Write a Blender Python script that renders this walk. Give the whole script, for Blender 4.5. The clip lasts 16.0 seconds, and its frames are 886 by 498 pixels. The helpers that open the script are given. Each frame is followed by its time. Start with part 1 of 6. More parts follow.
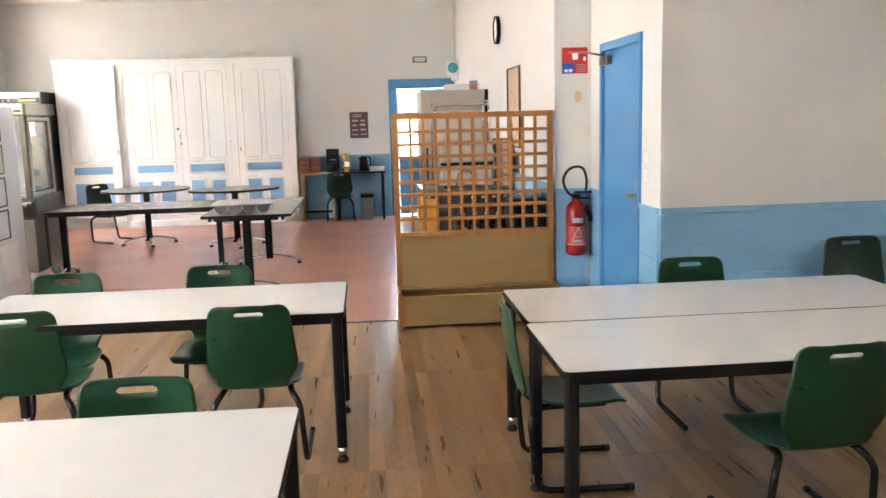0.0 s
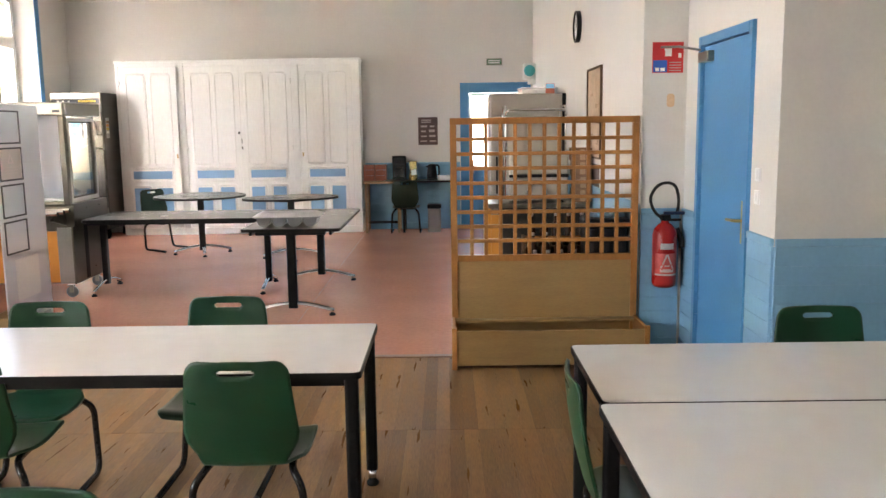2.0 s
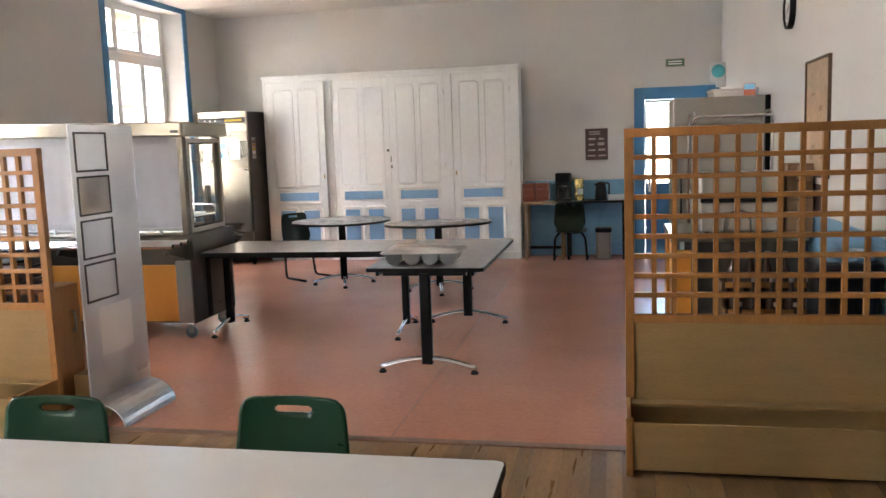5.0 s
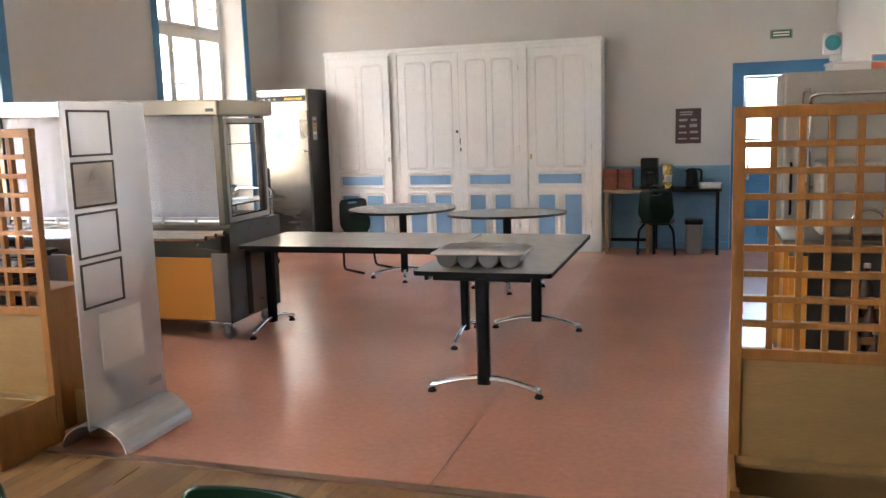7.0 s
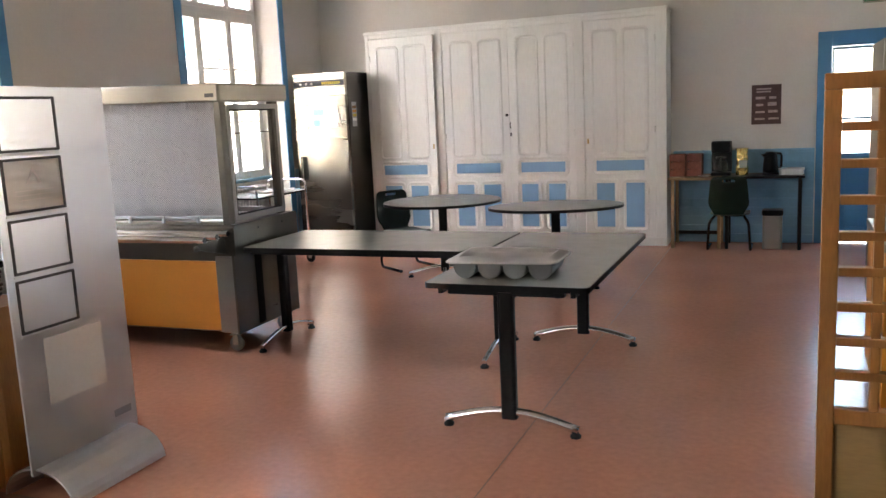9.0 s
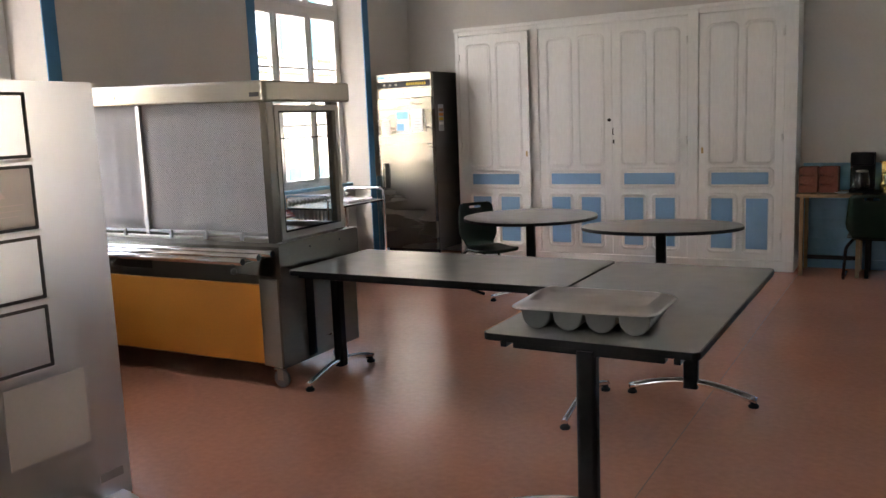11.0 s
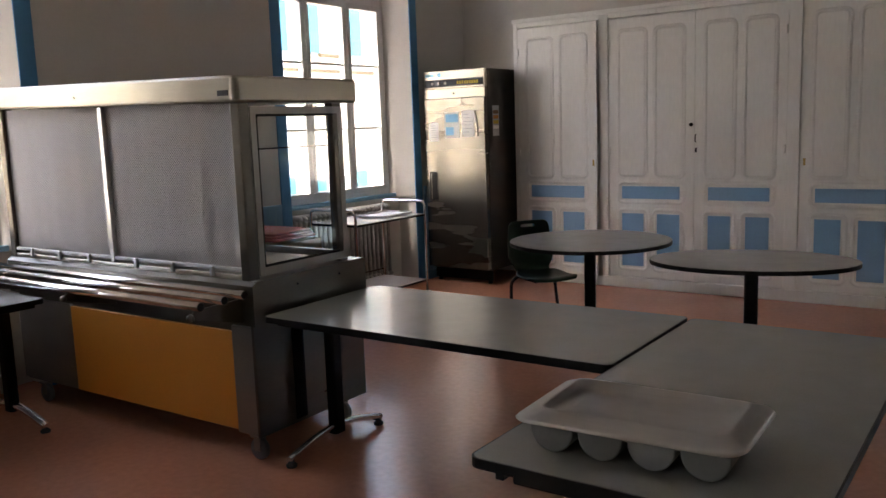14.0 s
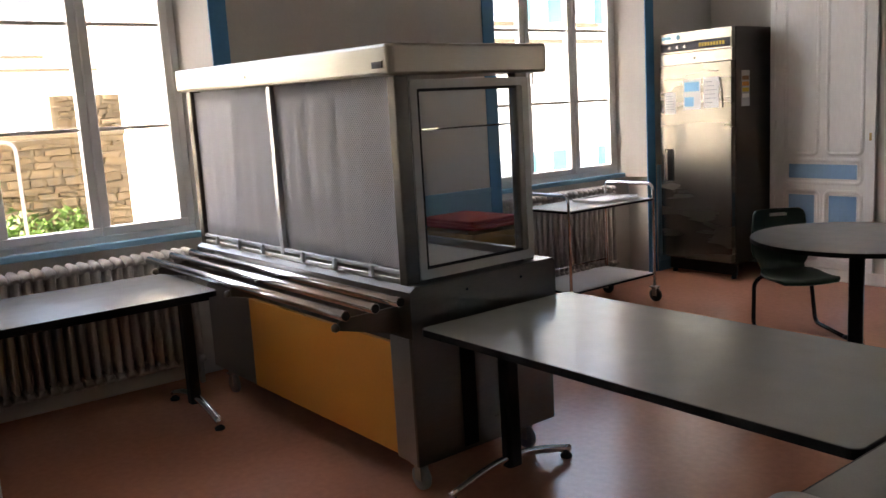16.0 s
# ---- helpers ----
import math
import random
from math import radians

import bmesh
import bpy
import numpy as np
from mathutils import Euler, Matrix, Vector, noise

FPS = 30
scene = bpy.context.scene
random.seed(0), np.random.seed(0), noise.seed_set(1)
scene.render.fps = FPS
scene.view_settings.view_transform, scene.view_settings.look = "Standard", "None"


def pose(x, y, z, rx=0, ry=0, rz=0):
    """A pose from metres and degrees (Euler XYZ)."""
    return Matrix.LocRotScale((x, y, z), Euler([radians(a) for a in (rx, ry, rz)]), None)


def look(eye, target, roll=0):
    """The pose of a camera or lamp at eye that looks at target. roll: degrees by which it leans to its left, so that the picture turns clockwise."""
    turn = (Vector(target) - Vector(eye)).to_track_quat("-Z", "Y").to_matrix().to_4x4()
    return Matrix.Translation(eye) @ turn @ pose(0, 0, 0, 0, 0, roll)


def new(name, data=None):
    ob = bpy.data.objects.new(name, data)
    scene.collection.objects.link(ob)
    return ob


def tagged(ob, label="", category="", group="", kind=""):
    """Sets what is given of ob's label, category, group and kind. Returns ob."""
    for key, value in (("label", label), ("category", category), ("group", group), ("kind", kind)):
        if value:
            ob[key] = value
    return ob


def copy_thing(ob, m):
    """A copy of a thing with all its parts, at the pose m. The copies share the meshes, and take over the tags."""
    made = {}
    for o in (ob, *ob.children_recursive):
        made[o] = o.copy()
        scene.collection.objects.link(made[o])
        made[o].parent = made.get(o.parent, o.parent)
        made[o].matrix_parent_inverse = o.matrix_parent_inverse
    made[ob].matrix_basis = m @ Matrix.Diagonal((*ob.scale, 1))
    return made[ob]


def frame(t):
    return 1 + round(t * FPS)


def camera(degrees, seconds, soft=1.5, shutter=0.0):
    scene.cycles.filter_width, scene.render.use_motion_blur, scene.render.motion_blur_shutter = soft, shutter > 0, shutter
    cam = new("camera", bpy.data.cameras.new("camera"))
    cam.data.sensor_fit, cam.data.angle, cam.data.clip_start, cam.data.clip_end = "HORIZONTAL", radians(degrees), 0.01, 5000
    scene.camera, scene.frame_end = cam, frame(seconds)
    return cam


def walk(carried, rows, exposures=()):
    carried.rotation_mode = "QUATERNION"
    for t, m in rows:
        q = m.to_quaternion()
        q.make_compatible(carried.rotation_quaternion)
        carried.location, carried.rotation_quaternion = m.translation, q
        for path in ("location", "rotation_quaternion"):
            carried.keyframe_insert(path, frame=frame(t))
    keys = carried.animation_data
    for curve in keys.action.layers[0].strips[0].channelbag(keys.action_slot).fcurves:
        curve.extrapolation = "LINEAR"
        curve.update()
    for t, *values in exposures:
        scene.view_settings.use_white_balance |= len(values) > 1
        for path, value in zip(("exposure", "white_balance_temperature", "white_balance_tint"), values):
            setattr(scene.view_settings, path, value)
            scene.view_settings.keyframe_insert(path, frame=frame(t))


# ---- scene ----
# ---- camera ----
cam = camera(55.8, 16.0)
PATH = [
    (0, (0.698, 0.72, 1.621), (0.871, 2.688, 1.311), -1.5),
    (0.5, (0.828, 0.937, 1.616), (0.874, 2.916, 1.335), -0.3),
    (1, (0.837, 1.169, 1.608), (0.891, 3.15, 1.343), 0.1),
    (1.5, (0.824, 1.408, 1.606), (0.901, 3.387, 1.325), -1.2),
    (2, (0.883, 1.652, 1.605), (0.871, 3.631, 1.315), -0.8),
    (2.5, (0.9, 1.88, 1.597), (0.879, 3.858, 1.307), -0.1),
    (3, (0.854, 2.148, 1.597), (0.877, 4.128, 1.315), -0.8),
    (3.5, (0.899, 2.399, 1.596), (0.853, 4.378, 1.31), -1.1),
    (4, (0.914, 2.631, 1.602), (0.784, 4.606, 1.317), -0.5),
    (4.5, (0.851, 2.889, 1.608), (0.625, 4.858, 1.343), -1.7),
    (5, (0.872, 3.086, 1.618), (0.462, 5.028, 1.368), -2.0),
    (5.2, (0.908, 3.165, 1.624), (0.436, 5.092, 1.375), -1.4),
    (7.3, (0.795, 4.13, 1.616), (0.198, 6.017, 1.325), -1.8),
    (7.5, (0.802, 4.214, 1.609), (0.208, 6.103, 1.331), -1.9),
    (8, (0.791, 4.435, 1.603), (0.187, 6.32, 1.313), -2.8),
    (8.5, (0.809, 4.683, 1.597), (0.118, 6.535, 1.292), -1.9),
    (8.7, (0.813, 4.768, 1.601), (0.096, 6.607, 1.281), -2.3),
    (10.8, (0.654, 5.731, 1.588), (-0.324, 7.452, 1.3), -1.9),
    (11, (0.602, 5.818, 1.59), (-0.38, 7.535, 1.292), -2.3),
    (11.5, (0.545, 6.014, 1.59), (-0.56, 7.654, 1.289), -2.6),
    (12, (0.536, 6.182, 1.617), (-0.708, 7.719, 1.317), -2.3),
    (12.5, (0.468, 6.346, 1.612), (-0.817, 7.854, 1.335), -2.2),
    (13, (0.369, 6.539, 1.615), (-0.829, 8.117, 1.34), -2.5),
    (13.5, (0.329, 6.772, 1.616), (-0.772, 8.417, 1.332), -2.4),
    (14, (0.283, 6.979, 1.612), (-0.863, 8.592, 1.322), -2.0),
    (14.5, (0.134, 7.195, 1.605), (-1.063, 8.772, 1.323), -2.9),
    (15, (0.046, 7.36, 1.609), (-1.269, 8.841, 1.325), -3.3),
    (15.5, (0.044, 7.59, 1.613), (-1.432, 8.901, 1.295), -3.0),
    (16, (0.009, 7.753, 1.605), (-1.566, 8.942, 1.281), -3.4),
]

# ---------------------------------------------------------------- world and light
EXPOSURES = [(0.0, 6.55, 7450, 11), (2.0, 6.15, 7650, 12), (3.0, 5.95, 7700, 12), (4.0, 5.9, 7650, 12), (5.2, 5.6, 7450, 12),
             (7.3, 5.7, 7550, 13), (8.7, 5.55, 7550, 13), (10.8, 4.9, 7550, 13), (11.5, 4.75, 7600, 14), (12.5, 4.4, 7700, 15),
             (13.5, 4.15, 7700, 15), (14.0, 4.15, 7700, 15), (14.5, 4.3, 7700, 15), (15.5, 4.5, 7700, 15), (16.0, 4.35, 7700, 15)]
walk(cam, [(t, look(eye, target, roll)) for t, eye, target, roll in PATH], EXPOSURES)

world = bpy.data.worlds.new("sky")
scene.world = world
world.use_nodes = True
wn = world.node_tree.nodes
sky = wn.new("ShaderNodeTexSky")
sky.sky_type = "NISHITA"
sky.sun_disc = False
sky.sun_elevation = radians(52)
sky.sun_rotation = radians(184)
sky.air_density, sky.dust_density = 1.0, 4.0
wn["Background"].inputs["Strength"].default_value = 0.15
world.node_tree.links.new(sky.outputs[0], wn["Background"].inputs["Color"])
sun = new("sun", bpy.data.lights.new("sun", "SUN"))
sun.data.energy, sun.data.angle, sun.data.color = 1.2, radians(14), (1.0, 0.96, 0.91)
sun.matrix_world = look((-1.6, -23, 29.5), (0, 0, 0))

# sky light through the two windows of the dining area
for y, watts in ((4.785, 0.7), (0.665, 3.2)):
    la = new("window_light", bpy.data.lights.new("window_light", "AREA"))
    la.data.shape, la.data.size, la.data.size_y, la.data.energy = "RECTANGLE", 1.6, 2.3, watts
    la.data.color = (0.80, 0.90, 1.0)
    la.matrix_world = look((-5.08, y, 2.2), (0.0, y, 1.2))


# ---------------------------------------------------------------- materials
def mat(name, color, rough=0.5, metal=0.0, var=0.12, scale=3.0, grain=60.0, bump=0.08, stretch=(1, 1, 1), rvar=0.03,
        spec=0.5, island=0.0, coat=0.0, trans=0.0, ior=1.45, rnd=0.0):
    """Surface with two scales of colour variation, roughness wear and a fine relief."""
    m = bpy.data.materials.new(name)
    m.use_nodes = True
    nt, n = m.node_tree, m.node_tree.nodes
    b = n["Principled BSDF"]
    b.inputs["Metallic"].default_value = metal
    b.inputs["Specular IOR Level"].default_value = spec
    b.inputs["Coat Weight"].default_value = coat
    b.inputs["Transmission Weight"].default_value = trans
    b.inputs["IOR"].default_value = ior
    tc = n.new("ShaderNodeTexCoord")
    mp = n.new("ShaderNodeMapping")
    mp.inputs["Scale"].default_value = stretch
    if rnd:  # each piece takes its own stretch of the grain
        info, sh = n.new("ShaderNodeObjectInfo"), n.new("ShaderNodeVectorMath")
        sh.operation = "MULTIPLY_ADD"
        sh.inputs[1].default_value = (3.7, 3.7, 3.7)
        nt.links.new(info.outputs["Location"], sh.inputs[0])
        nt.links.new(tc.outputs["Object"], sh.inputs[2])
        nt.links.new(sh.outputs[0], mp.inputs["Vector"])
    else:
        nt.links.new(tc.outputs["Object"], mp.inputs["Vector"])
    big = n.new("ShaderNodeTexNoise")
    big.inputs["Scale"].default_value, big.inputs["Detail"].default_value = scale, 5.0
    fine = n.new("ShaderNodeTexNoise")
    fine.inputs["Scale"].default_value, fine.inputs["Detail"].default_value = grain, 3.0
    for t in (big, fine):
        nt.links.new(mp.outputs[0], t.inputs["Vector"])
    mixv = n.new("ShaderNodeMath")
    mixv.operation = "ADD"
    nt.links.new(big.outputs["Fac"], mixv.inputs[0])
    nt.links.new(fine.outputs["Fac"], mixv.inputs[1])
    rng = n.new("ShaderNodeMapRange")
    rng.inputs["From Min"].default_value, rng.inputs["From Max"].default_value = 0.6, 1.4
    rng.inputs["To Min"].default_value, rng.inputs["To Max"].default_value = 1 - var, 1 + var
    nt.links.new(mixv.outputs[0], rng.inputs["Value"])
    last = rng.outputs[0]
    if island or rnd:
        src = n.new("ShaderNodeObjectInfo") if rnd else n.new("ShaderNodeNewGeometry")
        r2 = n.new("ShaderNodeMapRange")
        k = rnd or island
        r2.inputs["To Min"].default_value, r2.inputs["To Max"].default_value = 1 - k, 1 + k
        nt.links.new(src.outputs["Random" if rnd else "Random Per Island"], r2.inputs["Value"])
        mu = n.new("ShaderNodeMath")
        mu.operation = "MULTIPLY"
        nt.links.new(last, mu.inputs[0])
        nt.links.new(r2.outputs[0], mu.inputs[1])
        last = mu.outputs[0]
    hv = n.new("ShaderNodeHueSaturation")
    hv.inputs["Color"].default_value = (*color, 1)
    nt.links.new(last, hv.inputs["Value"])
    nt.links.new(hv.outputs[0], b.inputs["Base Color"])
    rr = n.new("ShaderNodeMapRange")
    rr.inputs["From Min"].default_value, rr.inputs["From Max"].default_value = 0.3, 0.7
    rr.inputs["To Min"].default_value, rr.inputs["To Max"].default_value = max(0.02, rough - rvar), min(1, rough + rvar)
    nt.links.new(big.outputs["Fac"], rr.inputs["Value"])
    nt.links.new(rr.outputs[0], b.inputs["Roughness"])
    if bump:
        bp = n.new("ShaderNodeBump")
        bp.inputs["Strength"].default_value, bp.inputs["Distance"].default_value = bump, 0.01
        nt.links.new(fine.outputs["Fac"], bp.inputs["Height"])
        nt.links.new(bp.outputs[0], b.inputs["Normal"])
    return m


M_WALL = mat("wall_paint", (0.67, 0.65, 0.62), 0.75, var=0.04, scale=1.2, grain=45, bump=0.10)
M_CEIL = mat("ceiling_paint", (0.78, 0.73, 0.69), 0.85, var=0.06, scale=0.8, grain=30, bump=0.1)
M_DADO = mat("blue_dado_paint", (0.20, 0.41, 0.60), 0.45, var=0.07, scale=2, grain=40, bump=0.06)
M_BLUE = mat("blue_gloss_paint", (0.062, 0.245, 0.49), 0.36, var=0.07, scale=3, grain=50, bump=0.05)
M_BLUE_PALE = mat("pale_blue_panel_paint", (0.24, 0.46, 0.70), 0.45, var=0.06, scale=4, grain=50, bump=0.05)
M_WHITEWOOD = mat("white_painted_wood", (0.87, 0.88, 0.86), 0.36, var=0.05, scale=2.5, grain=40, bump=0.045, stretch=(1, 1, 0.3))
M_LINO = mat("terracotta_linoleum", (0.53, 0.248, 0.165), 0.25, var=0.13, scale=1.3, grain=26, bump=0.012, rvar=0.015)
M_PLANK = mat("worn_oak_plank", (0.262, 0.145, 0.064), 0.34, var=0.38, scale=4, grain=30, bump=0.06, stretch=(6, 0.5, 1), rnd=0.27, rvar=0.08)
M_PLANK_FAR = mat("worn_oak_boards", (0.262, 0.145, 0.064), 0.34, var=0.38, scale=4, grain=30, bump=0.06, stretch=(6, 0.5, 1), island=0.27, rvar=0.08)
M_JOINT = mat("dark_joint", (0.20, 0.116, 0.058), 0.7)
M_STRIP = mat("worn_wood_threshold", (0.20, 0.11, 0.07), 0.5, var=0.2, scale=6)
M_TOP = mat("pale_grey_laminate", (0.74, 0.75, 0.74), 0.20, var=0.035, scale=8, grain=180, bump=0.0, rvar=0.015)
M_TOPG = mat("speckled_grey_laminate", (0.27, 0.275, 0.262), 0.22, var=0.07, scale=8, grain=220, bump=0.0, rvar=0.015)
M_BLACK = mat("black_enamel_metal", (0.010, 0.010, 0.011), 0.45, var=0.2, scale=6, spec=0.25)
M_TUBE = mat("glossy_black_tube", (0.012, 0.011, 0.011), 0.22, var=0.2, scale=6)
M_RUBBER = mat("black_rubber", (0.013, 0.013, 0.013), 0.75, var=0.2)
M_CHROME = mat("chrome", (0.75, 0.75, 0.76), 0.16, metal=1, var=0.04, bump=0.0, rvar=0.05)
M_STEEL = mat("brushed_stainless_steel", (0.33, 0.303, 0.262), 0.30, metal=1, var=0.05, scale=2, grain=70, bump=0.006, stretch=(0.4, 0.4, 3), rvar=0.02)
# darker copy of the steel: dim room reflections are put into its base colour
M_STEELE = mat("shade_dimmed_stainless", (0.135, 0.12, 0.102), 0.30, metal=0.9, var=0.10, scale=2.5, grain=70, bump=0.012, stretch=(0.5, 0.5, 3))
M_ENDFRAME = mat("pale_satin_frame", (0.40, 0.38, 0.355), 0.42, metal=0.5, var=0.06, scale=4, bump=0.01)
M_STEELD = mat("dull_grey_steel", (0.30, 0.285, 0.27), 0.38, metal=0.85, var=0.08, scale=3, grain=80, bump=0.03)
M_ORANGE = mat("orange_laminate", (0.62, 0.25, 0.04), 0.42, var=0.05, scale=3, grain=60, bump=0.02)
M_GREEN = mat("green_moulded_plastic", (0.006, 0.048, 0.022), 0.30, var=0.10, scale=5, grain=120, bump=0.04)
M_GREEND = mat("dark_green_moulded_plastic", (0.006, 0.026, 0.016), 0.36, var=0.10, scale=5, grain=120, bump=0.04)
M_PINE = mat("honey_pine_wood", (0.37, 0.155, 0.042), 0.42, var=0.2, scale=4, grain=30, bump=0.06, stretch=(5, 5, 0.8))
M_PANEL = mat("beech_faced_board", (0.34, 0.21, 0.085), 0.46, var=0.13, scale=3, grain=30, bump=0.04, stretch=(1, 1, 6))
M_PVC = mat("white_window_pvc", (0.80, 0.80, 0.80), 0.35, var=0.03)
M_IRON = mat("cream_painted_cast_iron", (0.44, 0.42, 0.40), 0.5, var=0.08, scale=5, grain=40, bump=0.1)
M_RED = mat("red_lacquer", (0.34, 0.012, 0.011), 0.28, var=0.06)
M_REDFLAT = mat("red_sign_print", (0.60, 0.03, 0.03), 0.5, var=0.05)
M_BLUEFLAT = mat("blue_sign_print", (0.02, 0.10, 0.45), 0.5, var=0.05)
M_WHITE = mat("white_plastic", (0.80, 0.80, 0.79), 0.45, var=0.04)
M_PAPER = mat("paper", (0.88, 0.88, 0.86), 0.8, var=0.03, bump=0.02)
M_PAPERB = mat("light_blue_print", (0.26, 0.58, 0.82), 0.7, var=0.05)
M_YEL = mat("yellow_print", (0.62, 0.45, 0.06), 0.6, var=0.05)
M_INK = mat("dark_print", (0.05, 0.05, 0.06), 0.6, var=0.1)
M_BRASS = mat("aged_brass", (0.55, 0.40, 0.18), 0.32, metal=1, var=0.1)
M_ALU = mat("satin_aluminium", (0.62, 0.63, 0.65), 0.36, metal=1, var=0.04, stretch=(1, 8, 1), bump=0.02)
M_TRAY = mat("grey_tray_plastic", (0.19, 0.20, 0.205), 0.42, var=0.06)
M_BLINDRAIL = mat("grey_blind_rail", (0.45, 0.47, 0.49), 0.4, metal=0.4, var=0.05)
M_BROWN = mat("brown_card", (0.25, 0.145, 0.08), 0.75, var=0.2, scale=6)
M_WOODSH = mat("dark_stained_wood", (0.12, 0.065, 0.035), 0.5, var=0.25, scale=5, stretch=(1, 1, 5))
M_GOLD = mat("gold_foil", (0.72, 0.55, 0.22), 0.25, metal=1, var=0.2, scale=12, bump=0.4, grain=25)
M_TEAL = mat("teal_plastic", (0.06, 0.42, 0.48), 0.3, var=0.1)
M_SIGNG = mat("exit_sign_green", (0.03, 0.16, 0.07), 0.5, var=0.1)
M_RENDER = mat("pale_lime_render", (0.62, 0.57, 0.48), 0.9, var=0.10, scale=0.8, grain=12, bump=0.3)
M_STONE = mat("rubble_stone", (0.125, 0.09, 0.048), 0.9, var=0.35, scale=9, grain=40, bump=0.5, rnd=0.28)
M_STONE_FAR = mat("rubble_stone_far", (0.125, 0.09, 0.048), 0.9, var=0.35, scale=9, grain=40, bump=0.5, island=0.28)
M_MORTAR = mat("lime_mortar", (0.145, 0.112, 0.068), 0.95, var=0.2, scale=4, bump=0.4)
M_LEAF = mat("shrub_leaf", (0.05, 0.105, 0.016), 0.55, var=0.3, scale=4, island=0.4)
M_BARK = mat("bark", (0.13, 0.09, 0.06), 0.9, var=0.3)
M_GRAVEL = mat("courtyard_gravel", (0.42, 0.38, 0.32), 0.95, var=0.25, scale=2, grain=80, bump=0.4)
M_SLATE = mat("slate_roof", (0.10, 0.11, 0.13), 0.6, var=0.2, scale=5)
M_SHUT = mat("turquoise_shutter_paint", (0.06, 0.26, 0.31), 0.5, var=0.1)


def glass_mat(name, color=(1, 1, 1), rough=0.0, ior=1.45):
    m = bpy.data.materials.new(name)
    m.use_nodes = True
    b = m.node_tree.nodes["Principled BSDF"]
    b.inputs["Base Color"].default_value = (*color, 1)
    b.inputs["Roughness"].default_value = rough
    b.inputs["Transmission Weight"].default_value = 1.0
    b.inputs["IOR"].default_value = ior
    return m


M_GLASS = glass_mat("window_glass", (0.98, 0.99, 0.99))
M_GLASSD = glass_mat("display_glass", (0.90, 0.94, 0.93))
M_FROST = glass_mat("frosted_acrylic", (0.70, 0.71, 0.735), 0.58, 1.3)
M_FROST.node_tree.nodes["Principled BSDF"].inputs["Transmission Weight"].default_value = 0.80


def perforated():
    """Grey sheet with a regular field of small dark holes."""
    m = mat("perforated_grey_sheet", (0.78, 0.775, 0.80), 0.45, metal=0.0, var=0.08, scale=1.5, grain=20, bump=0.0, stretch=(6, 1, 0.6))
    nt, n = m.node_tree, m.node_tree.nodes
    b = n["Principled BSDF"]
    tc = n.new("ShaderNodeTexCoord")
    mp = n.new("ShaderNodeMapping")
    mp.inputs["Rotation"].default_value = (0, radians(45), 0)
    mp.inputs["Scale"].default_value = (90, 0.0, 90)
    nt.links.new(tc.outputs["Object"], mp.inputs["Vector"])
    vo = n.new("ShaderNodeTexVoronoi")
    vo.inputs["Randomness"].default_value = 0.0
    vo.inputs["Scale"].default_value = 1.0
    nt.links.new(mp.outputs[0], vo.inputs["Vector"])
    st = n.new("ShaderNodeMapRange")
    st.inputs["From Min"].default_value, st.inputs["From Max"].default_value = 0.22, 0.34
    nt.links.new(vo.outputs["Distance"], st.inputs["Value"])
    mx = n.new("ShaderNodeMix")
    mx.data_type = "RGBA"
    old = b.inputs["Base Color"].links[0].from_socket
    nt.links.new(st.outputs[0], mx.inputs["Factor"])
    mx.inputs["A"].default_value = (0.33, 0.33, 0.36, 1)
    nt.links.new(old, mx.inputs["B"])
    nt.links.new(mx.outputs["Result"], b.inputs["Base Color"])
    return m


M_MESH = perforated()


def paper_mat(name, color, through_share=0.45):
    """Thin sheet that lets part of the light through."""
    m = bpy.data.materials.new(name)
    m.use_nodes = True
    nt, n = m.node_tree, m.node_tree.nodes
    d, t, mx = n.new("ShaderNodeBsdfDiffuse"), n.new("ShaderNodeBsdfTranslucent"), n.new("ShaderNodeMixShader")
    tx = n.new("ShaderNodeTexNoise")
    tx.inputs["Scale"].default_value = 9.0
    hv = n.new("ShaderNodeHueSaturation")
    rg = n.new("ShaderNodeMapRange")
    rg.inputs["To Min"].default_value, rg.inputs["To Max"].default_value = 0.92, 1.06
    hv.inputs["Color"].default_value = (*color, 1)
    nt.links.new(tx.outputs["Fac"], rg.inputs["Value"])
    nt.links.new(rg.outputs[0], hv.inputs["Value"])
    for s in (d, t):
        nt.links.new(hv.outputs[0], s.inputs["Color"])
    mx.inputs[0].default_value = through_share
    nt.links.new(d.outputs[0], mx.inputs[1])
    nt.links.new(t.outputs[0], mx.inputs[2])
    nt.links.new(mx.outputs[0], n["Material Output"].inputs["Surface"])
    return m


M_LID = paper_mat("milky_polythene", (0.62, 0.60, 0.59), 0.4)
lid_nodes = M_LID.node_tree.nodes
lid_gloss, lid_mix = lid_nodes.new("ShaderNodeBsdfGlossy"), lid_nodes.new("ShaderNodeMixShader")
lid_gloss.inputs["Roughness"].default_value = 0.22
lid_mix.inputs[0].default_value = 0.10
lid_out = lid_nodes["Material Output"]
M_LID.node_tree.links.new(lid_out.inputs["Surface"].links[0].from_socket, lid_mix.inputs[1])
M_LID.node_tree.links.new(lid_gloss.outputs[0], lid_mix.inputs[2])
M_LID.node_tree.links.new(lid_mix.outputs[0], lid_out.inputs["Surface"])


# ---------------------------------------------------------------- geometry helpers
def bm_new():
    return bmesh.new()


def merge(dst, src):
    me = bpy.data.meshes.new("tmp")
    src.to_mesh(me)
    src.free()
    dst.from_mesh(me)
    bpy.data.meshes.remove(me)


